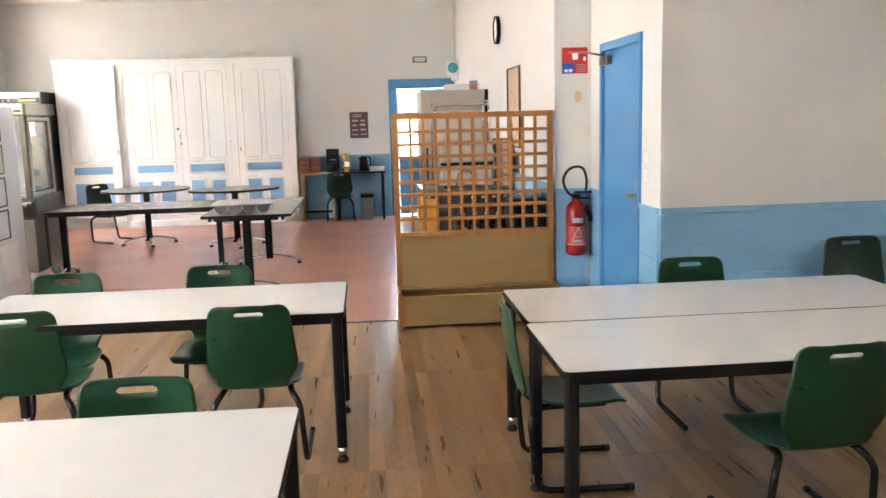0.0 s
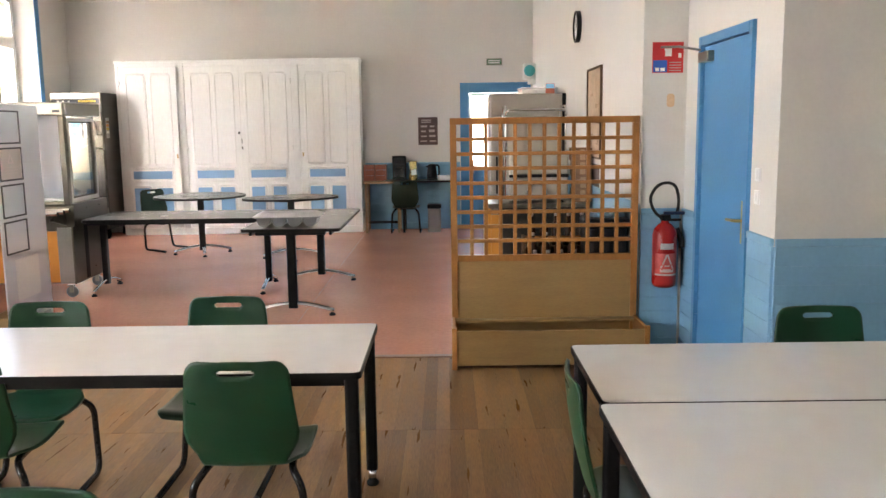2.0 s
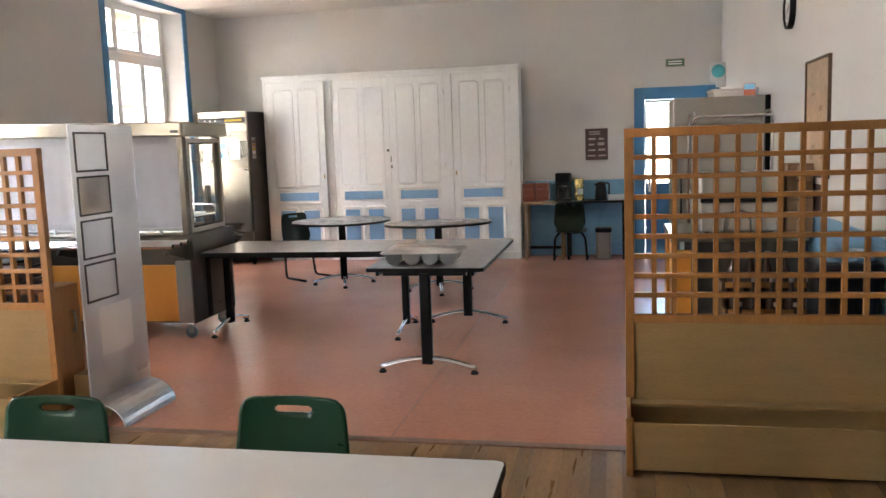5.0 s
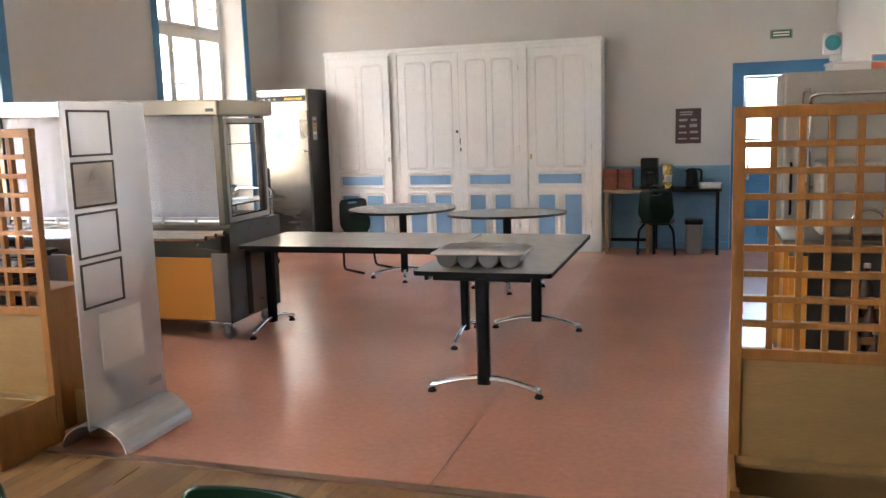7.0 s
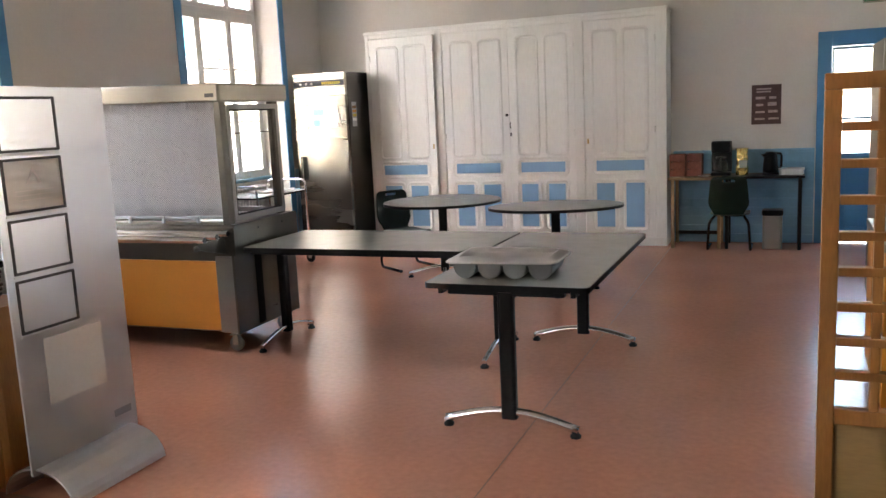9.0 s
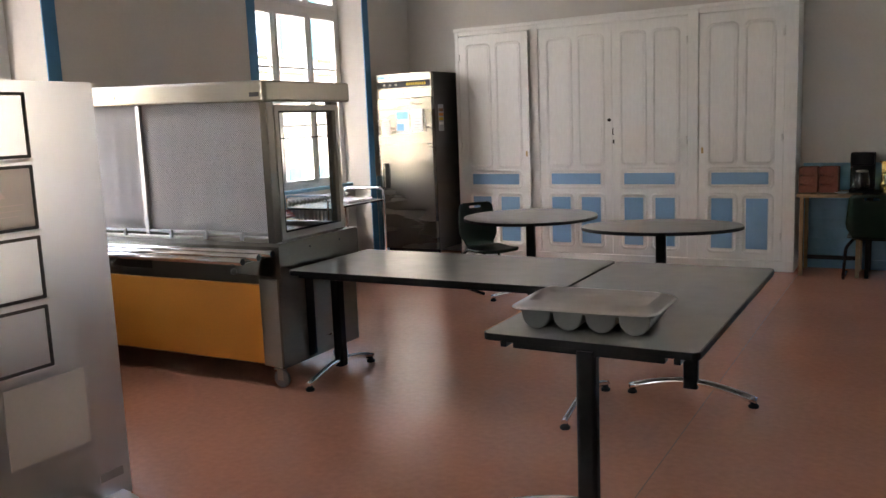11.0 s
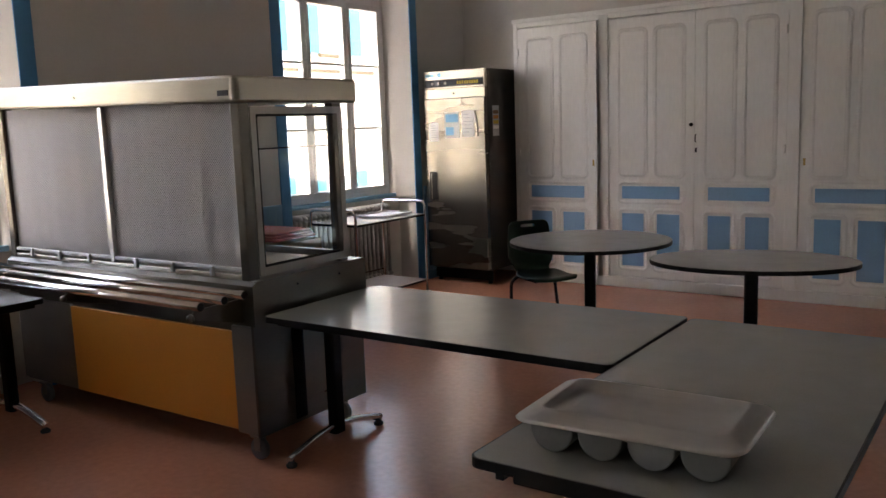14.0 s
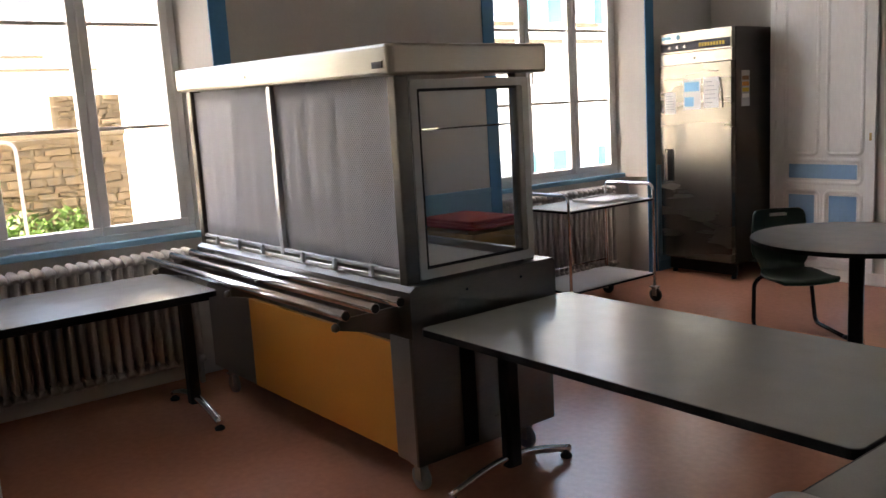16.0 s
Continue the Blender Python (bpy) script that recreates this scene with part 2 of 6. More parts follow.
def box(bm, x0, x1, y0, y1, z0, z1, bevel=0.0, seg=2, m=None):
    b = bmesh.new()
    bmesh.ops.create_cube(b, size=1)
    for v in b.verts:
        v.co = Vector(((x0 + x1) / 2 + v.co.x * (x1 - x0), (y0 + y1) / 2 + v.co.y * (y1 - y0), (z0 + z1) / 2 + v.co.z * (z1 - z0)))
    if bevel:
        bmesh.ops.bevel(b, geom=b.edges[:], offset=bevel, segments=seg, affect="EDGES", profile=0.5)
    if m is not None:
        b.transform(m)
    merge(bm, b)
    return bm


def prism(bm, outline, z0, z1, bevel=0.0, axis="z", m=None):
    """A flat outline of (a, b) points pushed from z0 to z1 along an axis."""
    b = bmesh.new()

    def put(p, h):
        return {"z": (p[0], p[1], h), "y": (p[0], h, p[1]), "x": (h, p[0], p[1])}[axis]

    lo = [b.verts.new(put(p, z0)) for p in outline]
    hi = [b.verts.new(put(p, z1)) for p in outline]
    k = len(outline)
    bot, top = b.faces.new(lo[::-1]), b.faces.new(hi)
    for i in range(k):
        b.faces.new((lo[i], lo[(i + 1) % k], hi[(i + 1) % k], hi[i]))
    bmesh.ops.recalc_face_normals(b, faces=b.faces[:])
    if bevel:
        es = [e for f in (bot, top) for e in f.edges]
        bmesh.ops.bevel(b, geom=es, offset=bevel, segments=2, affect="EDGES", profile=0.5)
    if m is not None:
        b.transform(m)
    merge(bm, b)
    return bm


def rrect(x0, x1, y0, y1, r, n=5):
    pts = []
    for cx, cy, a0 in ((x1 - r, y1 - r, 0), (x0 + r, y1 - r, 90), (x0 + r, y0 + r, 180), (x1 - r, y0 + r, 270)):
        for i in range(n + 1):
            a = radians(a0 + 90 * i / n)
            pts.append((cx + r * math.cos(a), cy + r * math.sin(a)))
    return pts


def circle(cx, cy, r, n=24):
    return [(cx + r * math.cos(2 * math.pi * i / n), cy + r * math.sin(2 * math.pi * i / n)) for i in range(n)]


def fillet(pts, rad, n=5):
    pts = [Vector(p) for p in pts]
    out = [pts[0]]
    for a, b, c in zip(pts, pts[1:], pts[2:]):
        d1, d2 = (a - b), (c - b)
        r = min(rad, d1.length * 0.49, d2.length * 0.49)
        p, q = b + d1.normalized() * r, b + d2.normalized() * r
        for i in range(n + 1):
            t = i / n
            out.append((1 - t) ** 2 * p + 2 * t * (1 - t) * b + t * t * q)
    out.append(pts[-1])
    return out


def tube(bm, pts, r, seg=10, flat=1.0):
    """A round bar along a line of points."""
    pts = [Vector(p) for p in pts]
    side, rings = None, []
    for i, p in enumerate(pts):
        d = (pts[min(i + 1, len(pts) - 1)] - pts[max(i - 1, 0)]).normalized()
        if side is None:
            side = d.orthogonal().normalized()
        side = (side - d * side.dot(d)).normalized()
        up = d.cross(side)
        rings.append([bm.verts.new(p + r * (math.cos(2 * math.pi * k / seg) * side + flat * math.sin(2 * math.pi * k / seg) * up)) for k in range(seg)])
    for a, b in zip(rings, rings[1:]):
        for k in range(seg):
            f = bm.faces.new((a[k], a[(k + 1) % seg], b[(k + 1) % seg], b[k]))
            f.smooth = True
    bm.faces.new(rings[0][::-1])
    bm.faces.new(rings[-1])
    return bm


def lathe(bm, prof, n=24, m=None):
    """Turned body round the z axis from (radius, height) pairs."""
    b = bmesh.new()
    rings = []
    for r, z in prof:
        rings.append([b.verts.new((r * math.cos(2 * math.pi * k / n), r * math.sin(2 * math.pi * k / n), z)) for k in range(n)])
    for a, c in zip(rings, rings[1:]):
        for k in range(n):
            f = b.faces.new((a[k], a[(k + 1) % n], c[(k + 1) % n], c[k]))
            f.smooth = True
    b.faces.new(rings[0][::-1])
    b.faces.new(rings[-1])
    if m is not None:
        b.transform(m)
    merge(bm, b)
    return bm


def ring_plate(bm, outer, inner, z0, z1, axis="z", m=None):
    """A plate with one hole; outer and inner have the same number of points."""
    b = bmesh.new()

    def put(p, h):
        return {"z": (p[0], p[1], h), "y": (p[0], h, p[1]), "x": (h, p[0], p[1])}[axis]

    rows = [[b.verts.new(put(p, h)) for p in o] for o, h in ((outer, z0), (outer, z1), (inner, z1), (inner, z0))]
    k = len(outer)
    for r in range(4):
        a, c = rows[r], rows[(r + 1) % 4]
        for i in range(k):
            b.faces.new((a[i], a[(i + 1) % k], c[(i + 1) % k], c[i]))
    bmesh.ops.recalc_face_normals(b, faces=b.faces[:])
    if m is not None:
        b.transform(m)
    merge(bm, b)
    return bm


def part(name, bm, material, parent=None, label="", smooth=False):
    me = bpy.data.meshes.new(name)
    bm.to_mesh(me)
    bm.free()
    me.materials.append(material)
    if smooth:
        for p in me.polygons:
            p.use_smooth = True
    ob = new(name, me)
    if parent is not None:
        ob.parent = parent
    if label:
        ob["label"] = label
    return ob


def thing(name, loc=(0, 0, 0), rz=0.0, label="", category="", group=""):
    ob = new(name)
    ob.matrix_basis = pose(*loc, 0, 0, rz)
    ob.empty_display_size = 0.1
    return tagged(ob, label, category, group)


def raised_moulding(x0, x1, z0, z1, w, h, r):
    """Half-round bead round a panel on a face that looks along -y; w is its width, h its height."""
    b = bmesh.new()
    n = 8
    rings = []
    for i in range(n + 1):
        o = w * i / n
        y = 0.004 - h * math.sin(math.pi * i / n) ** 1.6 if 0 < i < n else 0.0045
        rings.append([b.verts.new((p[0], y, p[1])) for p in rrect(x0 - o, x1 + o, z0 - o, z1 + o, r + o, 6)])
    k = len(rings[0])
    for p, q in zip(rings, rings[1:]):
        for j in range(k):
            b.faces.new((p[j], p[(j + 1) % k], q[(j + 1) % k], q[j])).smooth = True
    for j in range(k):
        b.faces.new((rings[0][j], rings[-1][j], rings[-1][(j + 1) % k], rings[0][(j + 1) % k]))
    bmesh.ops.recalc_face_normals(b, faces=b.faces[:])
    return b


def structure(name, bm, material, label):
    return tagged(part(name, bm, material), label, "", "", "structure")


def bx(*a, **k):
    return box(bmesh.new(), *a, **k)


def bars(bm, x0, x1, z0, z1, y, n, r=random.Random(5), h=0.006):
    """Rows of illegible writing as plain bars on a plate that faces -y."""
    for i in range(n):
        z = z1 - (i + 0.5) * (z1 - z0) / n
        w = (x1 - x0) * r.uniform(0.55, 1.0)
        box(bm, x0, x0 + w, y - 0.001, y, z - h / 2, z + h / 2)
    return bm


# ---------------------------------------------------------------- the rooms
XW, XE, YN, YS, ZC = -4.97, 2.23, 14.9, -3.0, 3.57
XD, YF, XE2 = 2.53, 5.84, 6.2      # door wall, wall facing the tables, far wall of the dining area
YSPLIT = 7.39
TH = 0.34
WINDOWS = [(12.12, 13.91), (8.03, 9.84), (3.88, 5.69), (-0.24, 1.57)]
WZ0, WZ1 = 0.94, 3.50

bm = bm_new()
edge = YN + TH
for y0, y1 in WINDOWS:
    box(bm, XW - TH, XW, y1, edge, -1.3, ZC)
    box(bm, XW - TH, XW - 0.22, y0, y1, -1.3, WZ0 - 0.036)
    box(bm, XW - TH, XW, y0, y1, WZ1, ZC)
    for a, b in ((y0, y0 + 0.10), (y1, y1 - 0.12)):      # splayed reveals
        prism(bm, [(XW, a), (XW - TH + 0.095, b), (XW - TH, b), (XW - TH, a)], WZ0 - 0.036, WZ1)
    edge = y0
box(bm, XW - TH, XW, YS - TH, edge, -1.3, ZC)
structure("wall_west", bm, M_WALL, "warm white plastered wall with tall window openings")

bm = bm_new()
DX0, DX1, DZ1 = 1.10, 2.20, 2.27
box(bm, XW, DX0, YN, YN + TH, -0.3, ZC)
box(bm, DX0, DX1, YN, YN + TH, DZ1, ZC)
box(bm, DX1, XE + 0.6, YN, YN + TH, -0.3, ZC)
structure("wall_north", bm, M_WALL, "warm white plastered end wall")

bm = bm_new()
box(bm, XE, XE + 0.6, 7.48 + 0.0, YN, -0.3, ZC)
structure("wall_east", bm, M_WALL, "warm white plastered wall with a clock")
bm = bm_new()
box(bm, XD, XD + 0.3, 7.16, 7.48, -0.3, ZC)
box(bm, XD, XD + 0.3, 6.20, 7.16, 2.145, ZC)
box(bm, XD, XD + 0.3, YF, 6.20, -0.3, ZC)
structure("wall_door", bm, M_WALL, "narrow white wall holding the blue door")
structure("wall_dining_north", bx(XD + 0.3, XE2, YF, YF + 0.3, -0.3, ZC), M_WALL, "warm white wall above blue boarding")
structure("wall_dining_east", bx(XE2, XE2 + 0.3, YS, YF + 0.3, -0.3, ZC), M_WALL, "warm white plastered wall")
structure("wall_south", bx(XW, XE2 + 0.3, YS - 0.3, YS, -0.3, ZC), M_WALL, "warm white plastered wall")

bm = bm_new()
box(bm, XW - TH, XE2 + 0.3, YS - 0.3, YN + TH, ZC, ZC + 0.25)
for i in range(1, 19):
    y = YS + i * 1.0
    if y < YN:
        box(bm, XW, XE2, y - 0.03, y + 0.03, ZC - 0.006, ZC)
structure("ceiling", bm, M_CEIL, "pale painted ceiling with shallow panel joints")

# unseen slab over the west wall, added to shade the courtyard
structure("courtyard_shade_slab", bx(XW - TH, XW, YS - 0.3, YN + TH, ZC + 0.26, 8.6), M_RENDER, "unseen rendered slab added above the west wall to shade the courtyard")
structure("floor_lino", bx(XW - 0.25, XE + 0.02, YSPLIT, YN, -0.3, 0.0), M_LINO, "polished terracotta linoleum floor")
bm = bm_new()
box(bm, -0.383, -0.378, YSPLIT + 0.03, YN, 0.0, 0.0012)
structure("floor_seam", bm, M_STRIP, "dark welded seam in the linoleum")
structure("threshold", bx(XW, XE, YSPLIT - 0.035, YSPLIT + 0.03, -0.02, 0.008, bevel=0.003), M_STRIP, "worn brown threshold strip between the floors")
floor_wood = structure("floor_wood", bx(XW - 0.25, XE2, YS, YSPLIT - 0.035, -0.3, -0.0015), M_JOINT, "worn oak plank floor")


# blue dado with boarded lines
def dado_x(name, y0, y1, x, z1, face, label):
    bm = bm_new()
    n = 9
    box(bm, min(x, x + face * 0.022), max(x, x + face * 0.022), y0, y1, z1 - 0.04, z1, bevel=0.005)
    box(bm, min(x, x + face * 0.020), max(x, x + face * 0.020), y0, y1, 0.0, 0.098, bevel=0.004)
    box(bm, min(x, x + face * 0.008), max(x, x + face * 0.008), y0, y1, 0.098, z1 - 0.04)
    w = structure(name, bm, M_DADO, label)
    p, q = x + face * 0.0085, x + face * 0.015
    for i in range(n):
        a, b = 0.10 + i * (z1 - 0.14) / n, 0.10 + (i + 1) * (z1 - 0.14) / n
        part("board", bx(min(p, q), max(p, q), y0, y1, a, b - 0.0025, bevel=0.0012, seg=1), M_DADO, w)
    return w


def dado_y(name, x0, x1, y, z1, label):
    bm = bm_new()
    n = 9
    box(bm, x0, x1, y - 0.022, y, z1 - 0.04, z1, bevel=0.005)
    box(bm, x0, x1, y - 0.020, y, 0.0, 0.098, bevel=0.004)
    box(bm, x0, x1, y - 0.008, y, 0.098, z1 - 0.04)
    w = structure(name, bm, M_DADO, label)
    for i in range(n):
        a, b = 0.10 + i * (z1 - 0.14) / n, 0.10 + (i + 1) * (z1 - 0.14) / n
        part("board", bx(x0, x1, y - 0.015, y - 0.0085, a, b - 0.0025, bevel=0.0012, seg=1), M_DADO, w)
    return w


dado_y("dado_north", -0.40, 1.09, YN, 1.05, "pale blue painted dado on the end wall")
dado_x("dado_east", 7.50, YN - 0.03, XE, 1.05, -1, "pale blue painted dado along the wall")
dado_y("dado_alcove", XE - 0.0, XD - 0.03, 7.48, 1.02, "pale blue boarded dado in the recess")
dado_y("dado_dining", XD + 0.0, XE2, YF, 1.02, "pale blue horizontal boarding below the white wall")
dado_x("dado_recess", 7.165, 7.456, XD, 1.02, -1, "pale blue boarding between the door and the recess")
dado_x("dado_door", YF, 6.19, XD, 1.02, -1, "pale blue boarding beside the door")


# ---------------------------------------------------------------- windows
def window(i, y0, y1):
    w = thing("window_%d" % i, (XW - TH + 0.06, y0, WZ0))
    tagged(w, "tall white three-light casement window with blue surround and sill", "window", "", "structure")
    L, H = y1 - y0, WZ1 - WZ0
    bm = bm_new()
    F, S0, S1 = 0.045, 0.10, L - 0.12
    for c, d in ((0, F), (H - F, H)):
        box(bm, -0.035, 0.035, S0, S1, c, d, bevel=0.006)
    for a, b in ((S0, S0 + F), (S1 - F, S1)):
        box(bm, -0.035, 0.035, a, b, F, H - F, bevel=0.006)
    tz = 1.88
    box(bm, -0.035, 0.035, S0 + F, S1 - F, tz, tz + 0.07, bevel=0.006)
    part("window_frame", bm, M_PVC, w)
    cols = (S0 + F, 0.545, 1.11, S1 - F)
    for k in range(3):
        a, b = cols[k] + 0.002, cols[k + 1] - 0.002
        for z0, z1, cuts in ((F, tz, (0.68, 1.29)), (tz + 0.07, H - F, (2.24,))):
            bm = bm_new()
            e = 0.052
            box(bm, -0.02, 0.045, a, b, z0, z0 + e, bevel=0.006)
            box(bm, -0.02, 0.045, a, b, z1 - e, z1, bevel=0.006)
            box(bm, -0.02, 0.045, a, a + e, z0 + e, z1 - e, bevel=0.006)
            box(bm, -0.02, 0.045, b - e, b, z0 + e, z1 - e, bevel=0.006)
            for c in cuts:
                box(bm, 0.0, 0.03, a + e, b - e, c - 0.011, c + 0.011, bevel=0.003)
            sash = part("sash", bm, M_PVC, w)
            g = part("pane", bx(0.008, 0.014, a + e - 0.005, b - e + 0.005, z0 + e - 0.005, z1 - e + 0.005), M_GLASS, sash)
            g.visible_shadow = False
        if k == 1:
            hb = bm_new()
            box(hb, 0.045, 0.06, a + 0.014, a + 0.036, 0.86, 0.98, bevel=0.004)
            tube(hb, fillet([(0.06, a + 0.025, 0.94), (0.095, a + 0.025, 0.94), (0.095, a + 0.025, 0.84)], 0.015), 0.008)
            part("window_handle", hb, M_WHITE, w)
    sb = bm_new()
    box(sb, 0.036, 0.10, 0.001, L - 0.001, -0.035, 0.004, bevel=0.008)
    part("window_sill", sb, M_DADO, w, "pale blue painted sill board")
    sb = bm_new()
    X = TH - 0.06
    for a, b in ((-0.115, -0.001), (L + 0.001, L + 0.115)):
        box(sb, X, X + 0.012, a, b, -0.938, H + 0.07, bevel=0.003)
    box(sb, X, X + 0.012, -0.001, L + 0.001, H, H + 0.07, bevel=0.003)
    part("surround", sb, M_BLUE, w, "flat blue painted band round the opening")
    return w


for i, (y0, y1) in enumerate(WINDOWS):
    window(i + 1, y0, y1)


# ---------------------------------------------------------------- doors
d = thing("door_1", (XD, 6.20, 0))
tagged(d, "closed plain blue door with brass lever and overhead closer", "door", "", "structure")
bm = bm_new()
for a, b in ((0.0, 0.055), (0.905, 0.96)):
    box(bm, -0.022, 0.10, a, b, 0.0, 2.145, bevel=0.004)
box(bm, -0.022, 0.10, 0.055, 0.905, 2.085, 2.145, bevel=0.004)
part("door_frame", bm, M_BLUE, d)
part("door_leaf", bx(0.002, 0.042, 0.06, 0.90, 0.008, 2.08, bevel=0.003), M_BLUE, d)
bm = bm_new()
box(bm, -0.006, 0.002, 0.085, 0.125, 0.93, 1.17, bevel=0.003)
tube(bm, fillet([(0.0, 0.105, 1.06), (-0.05, 0.105, 1.06), (-0.05, 0.23, 1.055)], 0.02), 0.009)
part("door_handle", bm, M_BRASS, d, "brass lever handle on a long plate")
bm = bm_new()
box(bm, -0.045, 0.002, 0.70, 0.90, 1.98, 2.045, bevel=0.008)
part("door_closer", bm, M_STEEL, d)
part("closer_arm", tube(bm_new(), [(-0.05, 0.82, 2.055), (-0.16, 0.90, 2.085), (-0.26, 0.97, 2.09)], 0.011, flat=0.5), M_STEELD, d)
for z in (0.3, 1.1, 1.85):
    part("hinge", tube(bm_new(), [(-0.004, 0.902, z - 0.05), (-0.004, 0.902, z + 0.05)], 0.009), M_BLUE, d)

d = thing("door_2", (DX0, YN, 0))
tagged(d, "blue glazed outer door in a broad blue frame", "door", "", "structure")
W = DX1 - DX0
bm = bm_new()
for a, b in ((0, 0.14), (W - 0.14, W)):
    box(bm, a, b, -0.02, 0.12, 0, 2.27, bevel=0.004)
box(bm, 0.14, W - 0.14, -0.02, 0.12, 2.11, 2.27, bevel=0.004)
part("door_frame", bm, M_BLUE, d)
bm = bm_new()
box(bm, 0.145, W - 0.145, 0.03, 0.075, 0.01, 0.98, bevel=0.004)
box(bm, 0.145, 0.165, 0.03, 0.075, 0.98, 2.105)
box(bm, W - 0.165, W - 0.145, 0.03, 0.075, 0.98, 2.105)
box(bm, 0.165, W - 0.165, 0.03, 0.075, 2.075, 2.105)
box(bm, 0.30, W - 0.30, 0.018, 0.03, 0.18, 0.82, bevel=0.006)
part("door_leaf", bm, M_BLUE, d)
for k, (a, b) in enumerate(((0.985, 1.34), (1.36, 1.70), (1.72, 2.07))):
    g = part("pane", bx(0.17, W - 0.17, 0.05, 0.056, a, b), M_GLASS, d)
    g.visible_shadow = False
for z in (1.35, 1.71):
    part("glazing_bar", bx(0.165, W - 0.165, 0.035, 0.07, z - 0.012, z + 0.012), M_BLUE, d)
bm = bm_new()
box(bm, 0.18, 0.215, 0.02, 0.03, 0.86, 1.06, bevel=0.003)
tube(bm, fillet([(0.198, 0.03, 0.98), (0.198, -0.03, 0.98), (0.30, -0.03, 0.98)], 0.015), 0.009)
part("door_handle", bm, M_CHROME, d)


# ---------------------------------------------------------------- wall cupboard
def wall_cupboard():
    c = thing("wall_cupboard", (-4.12, 14.54, 0), 0, "tall white panelled built-in cupboard with pale blue lower panels", "cupboard")
    L, H = 3.69, 2.64
    bm = bm_new()
    box(bm, 0, L, 0.03, 0.355, 0.0, H - 0.02)
    box(bm, 0.0, L, -0.012, 0.03, 0.0, 0.10, bevel=0.004)
    box(bm, -0.012, L + 0.012, -0.02, 0.355, H - 0.03, H + 0.01, bevel=0.008)
    part("body", bm, M_WHITEWOOD, c)
    for a, b in ((0.0, 0.045), (0.935, 1.03), (2.66, 2.765), (3.575, L)):
        part("stile", bx(a, b, -0.008, 0.03, 0.10, H - 0.03, bevel=0.004), M_WHITEWOOD, c)
    for a, b in ((0.045, 0.935), (1.03, 2.66), (2.765, 3.575)):
        part("head_rail", bx(a, b, -0.006, 0.03, 2.56, H - 0.03, bevel=0.003), M_WHITEWOOD, c)
    for a, b, knob in ((0.05, 0.93, 1), (1.035, 1.862, 1), (1.868, 2.655, -1), (2.77, 3.57, -1)):
        w = b - a
        z0, z1 = 0.108, 2.55
        m = (a + b) / 2
        i0, i1 = a + 0.14 * w + 0.0, b - 0.14 * w
        dm = bm_new()
        box(dm, a - 0.002, b + 0.002, 0.004, 0.026, z0, z1, bevel=0.002)
        door = part("door", dm, M_WHITEWOOD, c)
        if a < 1.0:
            door.matrix_local = pose(a, -0.014, 0, 0, 0, -2.6) @ pose(-a, 0, 0)  # stands a little ajar
        # raised rounded mouldings round each panel, and the panel fields
        cells = [(i0, m - 0.062, 1.09, 2.42, 0), (m + 0.062, i1, 1.09, 2.42, 0), (i0, i1, 0.85, 1.0, 1),
                 (i0, m - 0.05, 0.20, 0.74, 1), (m + 0.05, i1, 0.20, 0.74, 1)]
        for x0, x1, c0, c1, blue in cells:
            part("moulding", raised_moulding(x0 - 0.002, x1 + 0.002, c0 - 0.002, c1 + 0.002, 0.036, 0.007, 0.028), M_WHITEWOOD, door)
            pm = bm_new()
            prism(pm, rrect(x0 - 0.001, x1 + 0.001, c0 - 0.001, c1 + 0.001, 0.028) if not blue else
                  rrect(x0 + 0.016, x1 - 0.016, c0 + 0.016, c1 - 0.016, 0.004), 0.0005, 0.004, axis="y")
            part("panel", pm, M_BLUE_PALE if blue else M_WHITEWOOD, door, "flat pale blue panel" if blue else "")
        hx = a + 0.008 if knob > 0 else b - 0.008
        for z in (0.35, 1.32, 2.32):
            part("hinge", tube(bm_new(), [(hx, -0.004, z - 0.035), (hx, -0.004, z + 0.035)], 0.009, 8), M_WHITEWOOD, door)
        if a < 1.0 or a > 2.7:
            kx = b - 0.035 if knob > 0 else a + 0.035
            part("keyhole_plate", bx(kx - 0.010, kx + 0.010, 0.0, 0.0045, 1.18, 1.24, bevel=0.002), M_BRASS, door)
    bm = bm_new()
    lathe(bm, [(0.010, 0), (0.010, 0.02), (0.017, 0.026), (0.016, 0.040), (0.006, 0.044)], 16, pose(1.842, 0.004, 1.55, 90, 0, 0))
    part("knob", bm, M_BLACK, c, "small dark turned knob")
    bm = bm_new()
    tube(bm, fillet([(1.878, 0.002, 1.46), (1.878, -0.018, 1.455), (1.878, -0.018, 1.40), (1.878, 0.002, 1.395)], 0.01), 0.005)
    part("latch", bm, M_BLACK, c)
    part("keyhole_plate", bx(1.87, 1.888, 0.0, 0.0045, 1.30, 1.34), M_INK, c)
    return c


wall_cupboard()


